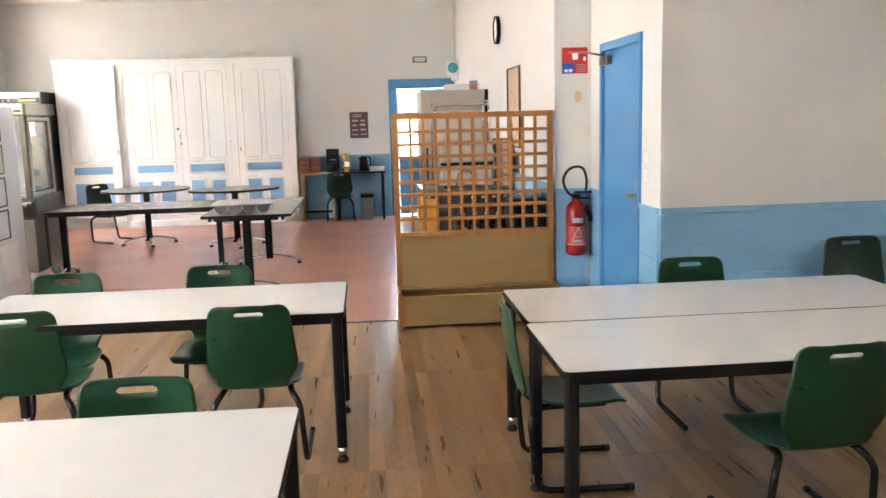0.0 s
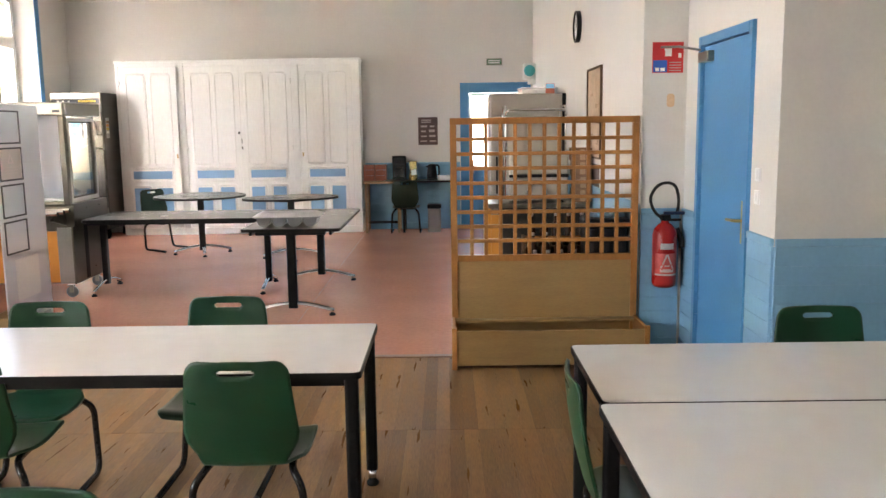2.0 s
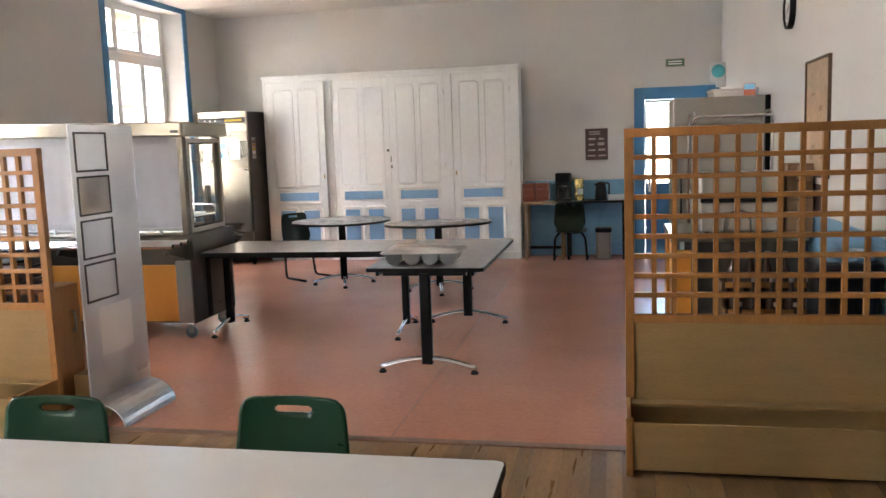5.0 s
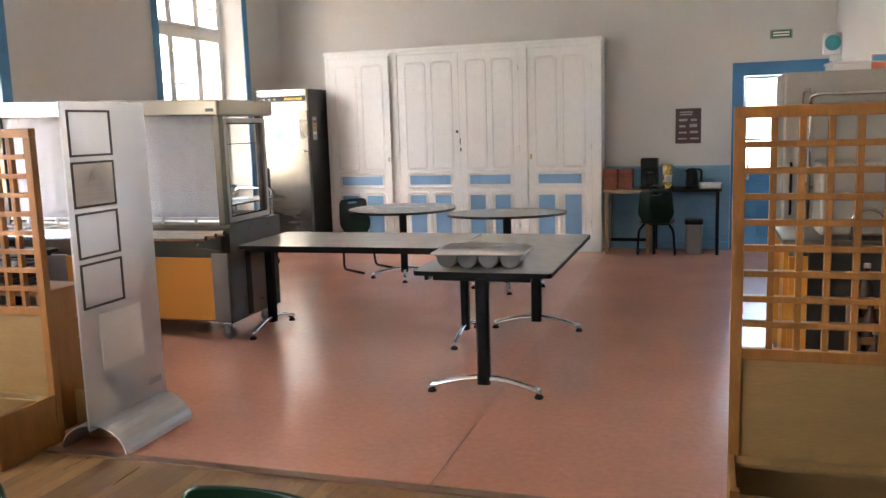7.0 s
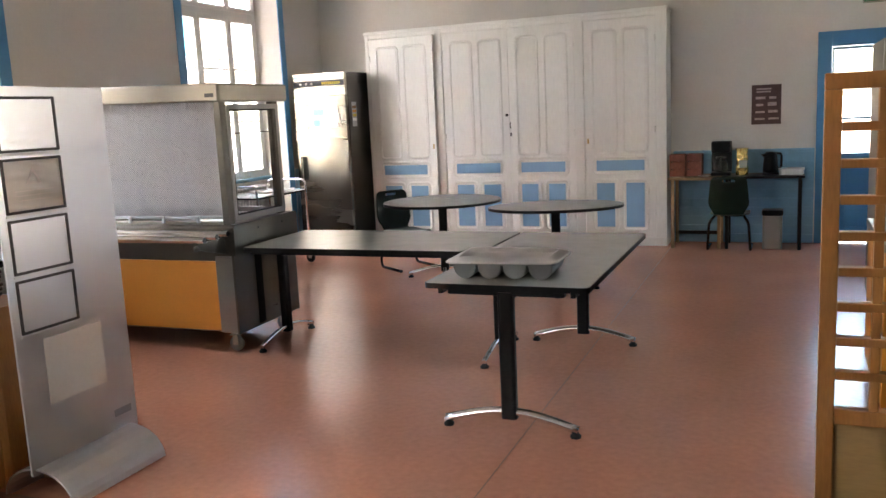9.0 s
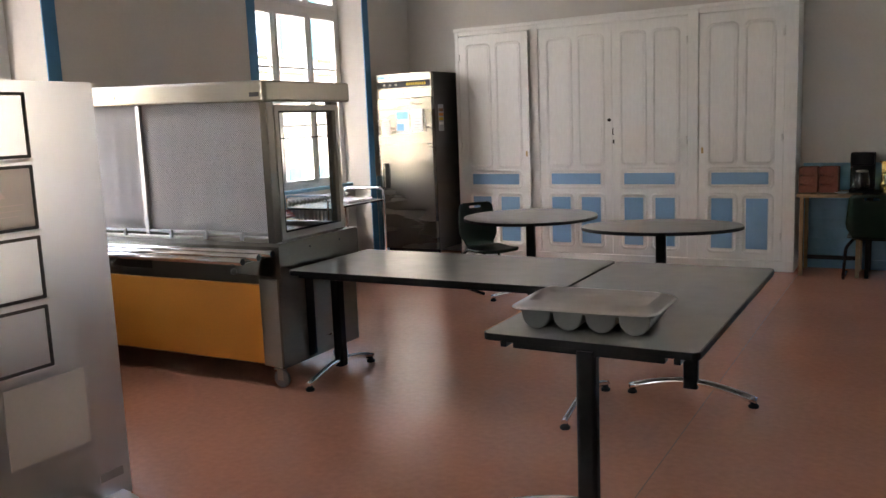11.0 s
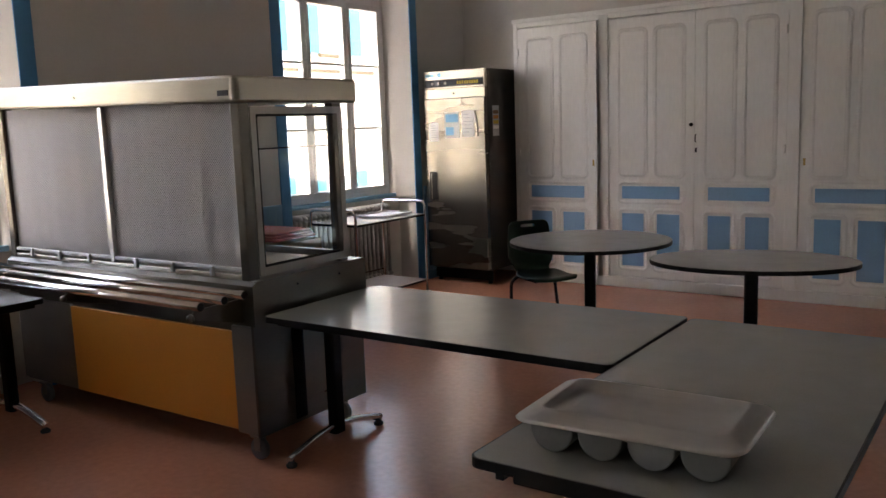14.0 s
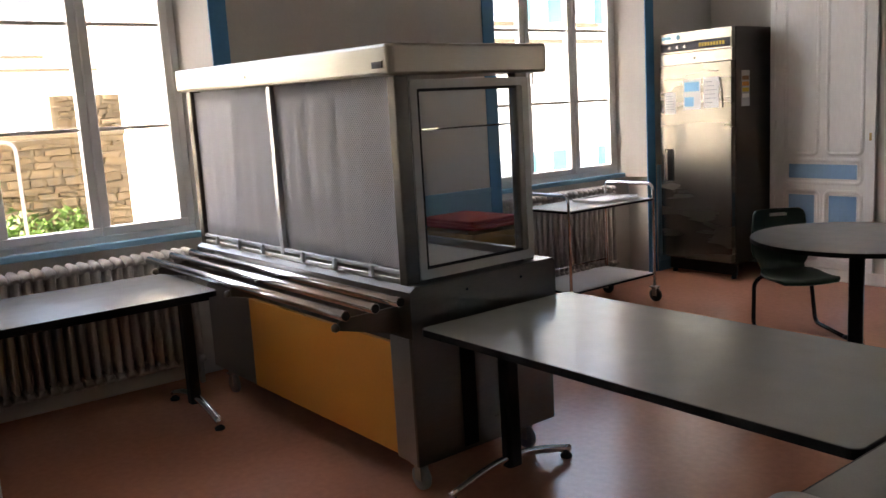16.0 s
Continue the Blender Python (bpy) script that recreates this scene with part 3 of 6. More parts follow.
# ---------------------------------------------------------------- tables
def flip_table(name, loc, rz, L, D, top, label, group=""):
    """Rectangular table: laminate top, black rim, two columns on arched feet, a rail between them."""
    t = thing(name, loc, rz, label, "table", group)
    H = 0.762
    rim = bm_new()
    ring_plate(rim, rrect(0, L, 0, D, 0.035), rrect(0.006, L - 0.006, 0.006, D - 0.006, 0.03), H - 0.028, H - 0.001)
    part("edge_band", rim, M_BLACK, t, "black edge band")
    tp = bm_new()
    prism(tp, rrect(0.0055, L - 0.0055, 0.0055, D - 0.0055, 0.031), H - 0.026, H)
    part("tabletop", tp, top, t)
    inset = 0.045
    fr = bm_new()
    for y in (D / 2 - 0.03,):
        box(fr, inset, L - inset, y, y + 0.06, H - 0.085, H - 0.045, bevel=0.006)
    for y in (0.07, D - 0.095):
        box(fr, inset - 0.02, L - inset + 0.02, y, y + 0.025, H - 0.058, H - 0.028, bevel=0.003)
    part("under_frame", fr, M_BLACK, t)
    for x in (inset, L - inset):
        lg = bm_new()
        prism(lg, rrect(x - 0.03, x + 0.03, D / 2 - 0.04, D / 2 + 0.04, 0.018), 0.07, H - 0.04)
        box(lg, x - 0.025, x + 0.025, D / 2 - 0.30, D / 2 + 0.30, H - 0.058, H - 0.029, bevel=0.006)
        part("leg", lg, M_BLACK, t)
        ft = bm_new()
        pts = [(x, D / 2 + s * 0.35, 0.038 + 0.068 * math.cos(s * math.pi / 2) ** 1.0) for s in [k / 8 - 1 for k in range(17)]]
        tube(ft, pts, 0.022, 10, 0.75)
        foot = part("foot", ft, M_CHROME, t, "arched chrome foot", smooth=False)
        for s in (-1, 1):
            gl = bm_new()
            lathe(gl, [(0.026, 0), (0.028, 0.012), (0.016, 0.022), (0.014, 0.03)], 14, pose(x, D / 2 + s * 0.335, 0))
            part("glide", gl, M_RUBBER, foot)
    return t


def dining_table(name, loc, rz, L, D, label, group):
    """Table on four straight dark legs with an apron and chrome adjusters."""
    t = thing(name, loc, rz, label, "table", group)
    H = 0.74
    rim = bm_new()
    ring_plate(rim, rrect(0, L, 0, D, 0.03), rrect(0.005, L - 0.005, 0.005, D - 0.005, 0.026), H - 0.026, H - 0.001)
    part("edge_band", rim, M_BLACK, t, "black edge band")
    part("tabletop", prism(bm_new(), rrect(0.0045, L - 0.0045, 0.0045, D - 0.0045, 0.027), H - 0.024, H), M_TOP, t)
    fr = bm_new()
    for y in (0.035, D - 0.06):
        box(fr, 0.06, L - 0.06, y, y + 0.025, H - 0.060, H - 0.027, bevel=0.003)
    for x in (0.035, L - 0.06):
        box(fr, x, x + 0.025, 0.06, D - 0.06, H - 0.060, H - 0.027, bevel=0.003)
    part("under_frame", fr, M_BLACK, t)
    for x in (0.038, L - 0.038):
        for y in (0.038, D - 0.038):
            lg = bm_new()
            prism(lg, rrect(x - 0.025, x + 0.025, y - 0.025, y + 0.025, 0.015), 0.075, H - 0.027)
            leg = part("leg", lg, M_BLACK, t)
            ad = bm_new()
            lathe(ad, [(0.018, 0.02), (0.018, 0.08)], 12, pose(x, y, 0))
            part("adjuster", ad, M_CHROME, leg)
            part("foot", lathe(bm_new(), [(0.026, 0), (0.028, 0.012), (0.015, 0.03)], 14, pose(x, y, 0)), M_RUBBER, leg)
    return t


G_DIN = "white dining tables"
LAB_DIN = "white laminate dining table with black edge and dark legs"
dining_table("dining_table", (-1.235, 4.54, 0), 0, 1.80, 0.76, LAB_DIN, G_DIN)
dining_table("dining_table", (-1.34, 2.52, 0), 0, 1.80, 0.75, LAB_DIN, G_DIN)
dining_table("dining_table", (1.362, 4.182, 0), 0, 1.90, 0.705, "white laminate dining table pushed against another along its side", G_DIN)
dining_table("dining_table", (1.345, 3.46, 0), 0, 1.90, 0.715, "white laminate dining table pushed against another along its side", G_DIN)

flip_table("serving_table", (-2.635, 9.605, 0), 0.6, 1.742, 0.845, M_TOPG, "grey laminate table with black edge beside the serving counter", "grey serving tables")
flip_table("serving_table", (-0.036, 8.695, 0), 90, 1.757, 0.848, M_TOPG, "grey laminate table with black edge holding a cutlery tray", "grey serving tables")
flip_table("serving_table", (-4.085, 7.635, 0), 90, 1.74, 0.80, M_TOPG, "grey laminate table standing before the radiator", "grey serving tables")


def round_table(loc, rz, A=0.58, B=0.58, shape="round"):
    t = thing(shape + "_table", loc, rz, shape + " grey laminate table with black edge on a column", "table", "tables on a column")
    H = 0.762

    def rim(e):
        return [((A - e) * x, (B - e) * y) for x, y in circle(0, 0, 1.0, 64)]

    part("edge_band", ring_plate(bm_new(), rim(0), rim(0.006), H - 0.026, H - 0.001), M_BLACK, t)
    part("tabletop", prism(bm_new(), rim(0.0055), H - 0.024, H), M_TOPG, t)
    part("under_frame", prism(bm_new(), circle(0, 0, 0.2, 24), H - 0.05, H - 0.025), M_BLACK, t)
    part("column", prism(bm_new(), rrect(-0.04, 0.04, -0.04, 0.04, 0.018), 0.06, H - 0.05), M_BLACK, t)
    for k in range(4):
        a = math.pi / 2 * k
        pts = [(math.cos(a) * 0.36 * s, math.sin(a) * 0.36 * s, 0.038 + 0.062 * math.cos(s * math.pi / 2)) for s in [j / 8 for j in range(9)]]
        foot = part("foot", tube(bm_new(), pts, 0.021, 10, 0.75), M_CHROME, t, "arched chrome foot")
        part("glide", lathe(bm_new(), [(0.026, 0), (0.028, 0.012), (0.016, 0.022), (0.014, 0.03)], 14,
                            pose(math.cos(a) * 0.345, math.sin(a) * 0.345, 0)), M_RUBBER, foot)
    return t


round_table((-2.33, 12.50, 0), 20)
round_table((-1.07, 12.06, 0), 15, 0.595, 0.41, "oval")


# ---------------------------------------------------------------- chairs
def chair_shell():
    """Moulded shell: rounded back with a grip slot, bent into a seat; a sheet, then thickened."""
    bm = bmesh.new()
    us = [-1, -0.93, -0.8, -0.6, -0.44, -0.36, -0.32, -0.15, 0, 0.15, 0.32, 0.36, 0.44, 0.6, 0.8, 0.93, 1]
    S = 0.39       # seat height
    rows = []      # y, z, half width, curve of the back, dish of the seat
    for k in (0, 0.04, 0.1, 0.2, 0.35, 0.5, 0.65, 0.8, 0.92):
        rows.append((0.22 - 0.40 * k, S - 0.018 * math.sin(k * math.pi) - (0.022 * (1 - k / 0.1) ** 2 if k < 0.1 else 0),
                     0.205 - (0.03 * (1 - k / 0.1) ** 2 if k < 0.1 else 0) - (0.05 * ((k - 0.7) / 0.3) ** 2 if k > 0.7 else 0), 0.0, 0.012))
    for k in (0.1, 0.35, 0.6, 0.85):
        a = k * math.pi / 2 * 0.9
        rows.append((-0.18 - 0.055 * math.sin(a), S + 0.06 * (1 - math.cos(a)), 0.150 + 0.012 * k * k, 0.012 * k, 0.006 * (1 - k)))
    slot = None
    for k in (0.02, 0.08, 0.16, 0.27, 0.40, 0.55, 0.70, 0.80, 0.855, 0.868, 0.905, 0.918, 0.945, 0.972, 0.988, 1.0):
        half = 0.165 + 0.042 * math.sin(min(1, k / 0.26) * math.pi / 2) - 0.036 * max(0, k - 0.26)
        if k > 0.86:
            q = (k - 0.86) / 0.14
            half -= 0.045 * (1 - math.sqrt(max(0, 1 - q * q)))
        if k == 0.855:
            slot = len(rows)
        rows.append((-0.236 - 0.062 * k - 0.012 * math.sin(k * math.pi), S + 0.05 + (0.76 - S) * k, half, 0.022, 0.0))
    grid = [[bm.verts.new((u * h, y + c * u * u, z + d * u * u)) for u in us] for y, z, h, c, d in rows]
    for j in range(len(rows) - 1):
        for i in range(len(us) - 1):
            lo, hi = us[i], us[i + 1]
            hole = slot <= j < slot + 3 and lo >= -0.37 and hi <= 0.37
            if hole and (j == slot or j == slot + 2) and (hi <= -0.31 or lo >= 0.31):
                hole = False
            if not hole:
                bm.faces.new((grid[j][i], grid[j][i + 1], grid[j + 1][i + 1], grid[j + 1][i]))
    bmesh.ops.recalc_face_normals(bm, faces=bm.faces[:])
    bmesh.ops.solidify(bm, geom=bm.faces[:], thickness=0.011)
    for f in bm.faces:
        f.smooth = True
    return bm


def chair(loc, rz, green, label):
    """Faces +y before the turn."""
    c = thing("dining_chair", loc, rz, label, "chair", "green plastic chairs")
    part("shell", chair_shell(), green, c, "moulded green shell with a grip slot")
    for s in (-1, 1):
        x = s * 0.185
        pts = fillet([(x * 0.72, 0.14, 0.37), (x * 0.85, -0.16, 0.37), (x * 1.08, -0.20, 0.315), (x * 1.18, -0.17, 0.0145), (x * 1.18, 0.235, 0.0145)], 0.06)
        leg = part("leg", tube(bm_new(), pts, 0.0145, 10), M_TUBE, c, "bent black steel tube leg")
        part("glide", tube(bm_new(), [(x * 1.18, 0.225, 0.0155), (x * 1.18, 0.248, 0.0155)], 0.0154, 10), M_RUBBER, leg)
    part("cross_bar", tube(bm_new(), [(-0.14, 0.02, 0.363), (0.14, 0.02, 0.363)], 0.010, 8), M_BLACK, c)
    return c


C_LAB = "green moulded plastic chair with grip slot at a white table"
first_chair = chair((0.14, 4.74, 0), 0, M_GREEN, C_LAB)
for x, y, r in ((-0.93, 4.82, 3), (-0.18, 5.31, 180), (-0.99, 5.24, 183), (-0.08, 3.15, 180), (2.49, 4.94, 180), (2.31, 3.68, 4), (1.56, 4.30, -92)):
    copy_thing(first_chair, pose(x, y, 0, 0, 0, r))
far_chair = chair((3.75, 5.45, 0), 180, M_GREEND, "dark green plastic chair standing against the blue boarding")
far_chair["group"] = "green plastic chairs"
c = copy_thing(far_chair, pose(-2.93, 12.90, 0, 0, 0, -125))
c["label"] = "dark green plastic chair pulled up to a round table"
c = copy_thing(far_chair, pose(0.25, 14.40, 0, 0, 0, 0))
c["label"] = "dark green plastic chair at the side desk"


# ---------------------------------------------------------------- serving counter
def castor(parent, x, y, r=0.05, tyre=M_RUBBER):
    c = bm_new()
    box(c, x - 0.03, x + 0.03, y - 0.03, y + 0.03, 2 * r + 0.004, 2 * r + 0.014)
    for s in (-1, 1):
        box(c, x - 0.012, x + 0.03, y + s * 0.02 - 0.002, y + s * 0.02 + 0.002, r - 0.008, 2 * r + 0.005)
    cs = part("castor", c, M_STEEL, parent)
    w = lathe(bm_new(), [(r * 0.3, -0.014), (r * 0.95, -0.014), (r, -0.008), (r, 0.008), (r * 0.95, 0.014), (r * 0.3, 0.014)], 20, pose(x + 0.008, y, r, 90, 0, 0))
    part("wheel", w, tyre, cs)


def serving_counter():
    X0, X1, Y0, Y1 = -4.845, -2.715, 9.575, 10.405
    L, D = X1 - X0, Y1 - Y0
    c = thing("serving_counter", (X0, Y0, 0), 1.0, "stainless steel self-service counter on castors with orange front panel", "serving counter")
    b = bm_new()
    box(b, 0.02, L - 0.02, 0.04, D - 0.02, 0.142, 0.70, bevel=0.006)
    # shaded sides of the counter take the darkened steel
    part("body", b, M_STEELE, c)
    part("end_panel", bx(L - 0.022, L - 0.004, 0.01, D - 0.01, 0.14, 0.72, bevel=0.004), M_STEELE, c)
    part("front_panel", bx(0.60, L - 0.165, 0.018, 0.042, 0.157, 0.655, bevel=0.003), M_ORANGE, c, "flat orange laminate panel")
    part("front_edge", bx(L - 0.163, L - 0.022, 0.014, 0.042, 0.145, 0.69, bevel=0.003), M_STEELD, c)
    part("vent_panel", bx(0.03, 0.598, 0.022, 0.042, 0.157, 0.665, bevel=0.003), M_STEELD, c)
    part("end_slot", bx(L - 0.005, L - 0.001, 0.26, 0.34, 0.16, 0.70), M_BLACK, c)
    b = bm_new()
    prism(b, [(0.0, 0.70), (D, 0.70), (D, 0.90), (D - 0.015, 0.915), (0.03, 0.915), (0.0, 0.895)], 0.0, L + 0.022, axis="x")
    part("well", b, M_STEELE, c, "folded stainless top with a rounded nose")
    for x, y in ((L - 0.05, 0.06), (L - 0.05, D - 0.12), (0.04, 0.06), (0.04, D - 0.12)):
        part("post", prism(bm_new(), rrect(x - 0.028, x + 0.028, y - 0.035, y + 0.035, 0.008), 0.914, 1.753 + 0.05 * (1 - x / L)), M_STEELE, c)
    part("sill_bar", bx(0.07, L - 0.08, 0.026, 0.075, 0.9155, 0.94, bevel=0.004), M_STEEL, c)
    b = bm_new()
    box(b, 1.02, 1.055, 0.025, 0.055, 0.94, 1.775, bevel=0.004)
    part("mid_post", b, M_ALU, c)
    b = bm_new()
    ring_plate(b, rrect(0.095, D - 0.085, 0.925, 1.735, 0.012), rrect(0.13, D - 0.12, 0.965, 1.70, 0.008), L - 0.066, L - 0.020, axis="x")
    part("end_frame", b, M_ENDFRAME, c, "pale satin metal glazing frame")
    g = part("end_glass", bx(L - 0.04, L - 0.034, 0.128, D - 0.118, 0.963, 1.702), M_GLASSD, c, "clear glass end pane")
    g.visible_shadow = False
    part("gasket", ring_plate(bm_new(), rrect(0.1295, D - 0.1195, 0.9645, 1.7005, 0.008), rrect(0.142, D - 0.132, 0.977, 1.688, 0.006), L - 0.033, L - 0.023, axis="x"), M_RUBBER, c, "black rubber gasket")
    b = bm_new()
    ring_plate(b, rrect(0.095, D - 0.085, 0.925, 1.735, 0.012), rrect(0.13, D - 0.12, 0.965, 1.70, 0.008), 0.012, 0.05, axis="x")
    part("end_frame", b, M_STEELE, c)
    for y in (D * 0.36, D * 0.74):
        part("screw", lathe(bm_new(), [(0.007, 0), (0.005, 0.003)], 10, pose(L + 0.022, y, 0.86, 0, 90, 0)), M_BLACK, c)
    # perforated roller blinds on the customer side, slightly wavy
    for a, e in ((0.068, 1.02), (1.055, L - 0.078)):
        b = bm_new()
        nx, nz = 60, 10
        vs = [[b.verts.new((a + (e - a) * i / nx, 0.048 + (0.0024 * math.sin(i * 0.8 + 0.5 * math.sin(j * 0.5)) + 0.0022 * math.sin(i * 0.37 + 1.3 * a)) * (0.5 + 0.5 * (1 - j / nz)), 0.965 + (0.79 + 0.04 * (1 - (a + (e - a) * i / nx) / L)) * j / nz))
               for i in range(nx + 1)] for j in range(nz + 1)]
        for j in range(nz):
            for i in range(nx):
                f = b.faces.new((vs[j][i], vs[j][i + 1], vs[j + 1][i + 1], vs[j + 1][i]))
                f.smooth = True
        bmesh.ops.solidify(b, geom=b.faces[:], thickness=0.003)
        bl = part("blind", b, M_MESH, c, "grey perforated roller blind, drawn down")
        b = bm_new()
        box(b, a, e, 0.028, 0.046, 0.955, 0.975, bevel=0.004)
        for k in range(3):
            x = a + (e - a) * (0.2 + 0.3 * k)
            box(b, x - 0.012, x + 0.012, 0.012, 0.028, 0.925, 0.975, bevel=0.003)
        part("bottom_rail", b, M_BLINDRAIL, bl)
    # canopy
    b = bm_new()
    outer = rrect(-0.03, L + 0.012, -0.02, D + 0.02, 0.03)
    prism(b, outer, 1.752, 1.877, bevel=0.014)
    for v in b.verts:
        v.co.z += 0.05 * (1 - v.co.x / L)      # the canopy has sagged towards the open end
    part("canopy", b, M_STEEL, c, "brushed steel canopy")
    part("badge", bx(L - 0.10, L - 0.03, -0.024, -0.020, 1.785, 1.81), M_INK, c)
    part("rivet", lathe(bm_new(), [(0.008, 0), (0.006, 0.004)], 10, pose(L * 0.42, -0.020, 1.83, 90, 0, 0)), M_STEELD, c)
    part("shelf", bx(0.06, L - 0.08, 0.12, D - 0.14, 1.53, 1.538), M_GLASSD, c, "thin glass shelf")
    part("liner", bx(0.05, L - 0.07, 0.10, D - 0.11, 0.9155, 0.925), M_WHITE, c, "white inner tray")
    part("back_frame", bx(0.06, L - 0.08, D - 0.10, D - 0.07, 0.915, 0.96), M_STEELD, c)
    # tray slide
    for k in range(3):
        y = (-0.285, -0.148, -0.026)[k]
        z = 0.853 + 0.003 * k
        b = bm_new()
        tube(b, [(-0.03, y, z), (L - 0.008, y, z)], 0.021, 16)
        rail = part("tray_rail", b, M_CHROME, c, "polished tube of the tray slide")
        part("tube_plug", tube(bm_new(), [(L - 0.009, y, z), (L - 0.006, y, z)], 0.0175, 14), M_RUBBER, rail)
    for x in (L - 0.07, 0.10, L * 0.5):
        b = bm_new()
        prism(b, [(-0.30, 0.79), (0.0, 0.715), (0.0, 0.825), (-0.02, 0.832), (-0.27, 0.830), (-0.30, 0.81)], x, x + 0.012, axis="x")
        lathe(b, [(0.004, -0.018), (0.016, -0.010), (0.018, 0.0), (0.016, 0.010), (0.004, 0.018)], 14, pose(x + 0.006, -0.302, 0.80))
        part("bracket", b, M_STEELE, c)
    for x in (0.16, L - 0.09):
        for y in (0.075, D - 0.13):
            castor(c, x, y, 0.056, M_TRAY)
    return c


serving_counter()


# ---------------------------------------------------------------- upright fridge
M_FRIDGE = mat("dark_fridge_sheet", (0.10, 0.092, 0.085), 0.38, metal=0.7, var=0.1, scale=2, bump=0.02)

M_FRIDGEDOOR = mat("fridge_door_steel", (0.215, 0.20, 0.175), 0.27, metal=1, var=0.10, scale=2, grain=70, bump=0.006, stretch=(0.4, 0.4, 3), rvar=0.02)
M_POSTERG = mat("grey_print", (0.45, 0.46, 0.48), 0.7, var=0.1)


def upright_fridge():
    W, D, H = 0.745, 0.80, 2.165
    c = thing("upright_fridge", (-4.91, 14.03, 0), 0, "tall stainless steel upright fridge with papers taped on", "fridge")
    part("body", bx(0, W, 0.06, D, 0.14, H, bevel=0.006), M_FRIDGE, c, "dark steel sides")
    part("top_panel", bx(0.004, W - 0.004, 0.012, 0.06, 1.99, H, bevel=0.006), M_STEEL, c)
    part("control_strip", bx(0.02, W - 0.02, 0.006, 0.012, 1.985 + 0.02, 2.08, bevel=0.002), M_INK, c, "black control strip with yellow marking")
    b = bm_new()
    for k in range(9):
        box(b, 0.42 + 0.029 * k, 0.44 + 0.029 * k, 0.0045, 0.006, 2.026, 2.056)
    part("marking", b, M_YEL, c, "row of yellow letter bars")
    for k in range(3):
        part("knob", lathe(bm_new(), [(0.014, 0), (0.012, 0.012)], 12, pose(0.12 + 0.08 * k, 0.006, 2.04, 90, 0, 0)), M_STEELD, c)
    part("lower_strip", bx(0.004, W - 0.004, 0.012, 0.06, 1.89, 1.985, bevel=0.004), M_STEEL, c)
    part("lock", lathe(bm_new(), [(0.012, 0), (0.010, 0.006)], 12, pose(W * 0.5, 0.012, 1.935, 90, 0, 0)), M_INK, c)
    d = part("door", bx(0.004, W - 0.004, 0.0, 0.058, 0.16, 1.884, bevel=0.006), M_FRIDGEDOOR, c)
    part("handle", bx(0.055, 0.145, -0.014, 0.0, 0.86, 1.15, bevel=0.006), M_BLACK, d, "black recessed grip")
    part("grip_bar", bx(0.075, 0.09, -0.022, -0.014, 0.87, 1.14, bevel=0.003), M_STEEL, d)
    for x in (0.06, W - 0.06):
        for y in (0.12, D - 0.08):
            part("foot", lathe(bm_new(), [(0.025, 0), (0.02, 0.03), (0.015, 0.14)], 12, pose(x, y, 0)), M_BLACK, c)
    # added black board that paints the shade in the open gap between the feet
    part("gap_shade_board", bx(0.02, W - 0.02, 0.10, 0.12, 0.03, 0.14), M_BLACK, c)
    for x0, x1, z0, z1, ink in ((0.06, 0.18, 1.46, 1.65, M_INK), (0.26, 0.44, 1.49, 1.75, M_PAPERB), (0.47, 0.62, 1.50, 1.76, M_INK)):
        p = part("paper", bx(x0, x1, -0.003, -0.0005, z0, z1), M_PAPER, c, "printed sheet taped to the door")
        b = bm_new()
        if ink is M_PAPERB:
            box(b, x0 + 0.015, x1 - 0.015, -0.0042, -0.003, z1 - 0.10, z1 - 0.02)
            box(b, x0 + 0.015, x1 - 0.07, -0.0042, -0.003, z0 + 0.03, z0 + 0.11)
        else:
            bars(b, x0 + 0.015, x1 - 0.015, z0 + 0.03, z1 - 0.02, -0.003, 6, h=0.005)
        part("print", b, M_POSTERG if ink is M_INK else ink, p)
    part("clip", tube(bm_new(), [(0.625, -0.006, 1.76), (0.66, -0.006, 1.60), (0.66, -0.006, 1.50)], 0.006), M_STEELD, c)
    lab = part("energy_label", bx(W, W + 0.0015, 0.14, 0.26, 1.50, 1.80), M_POSTERG, c, "grey label with coloured bands")
    for k, mm in enumerate((M_BROWN, M_ORANGE, M_YEL, M_PAPER)):
        part("band", bx(W + 0.0015, W + 0.0025, 0.15, 0.25, 1.72 - 0.05 * k, 1.755 - 0.05 * k), mm, lab)
    part("sticker", prism(bm_new(), circle(0.20, 2.125, 0.022, 16), 0.0095, 0.0118, axis="y"), M_PAPERB, c)
    part("badge", bx(0.03, 0.13, 0.0095, 0.0118, 2.11, 2.14), M_PAPERB, c)
    return c


upright_fridge()


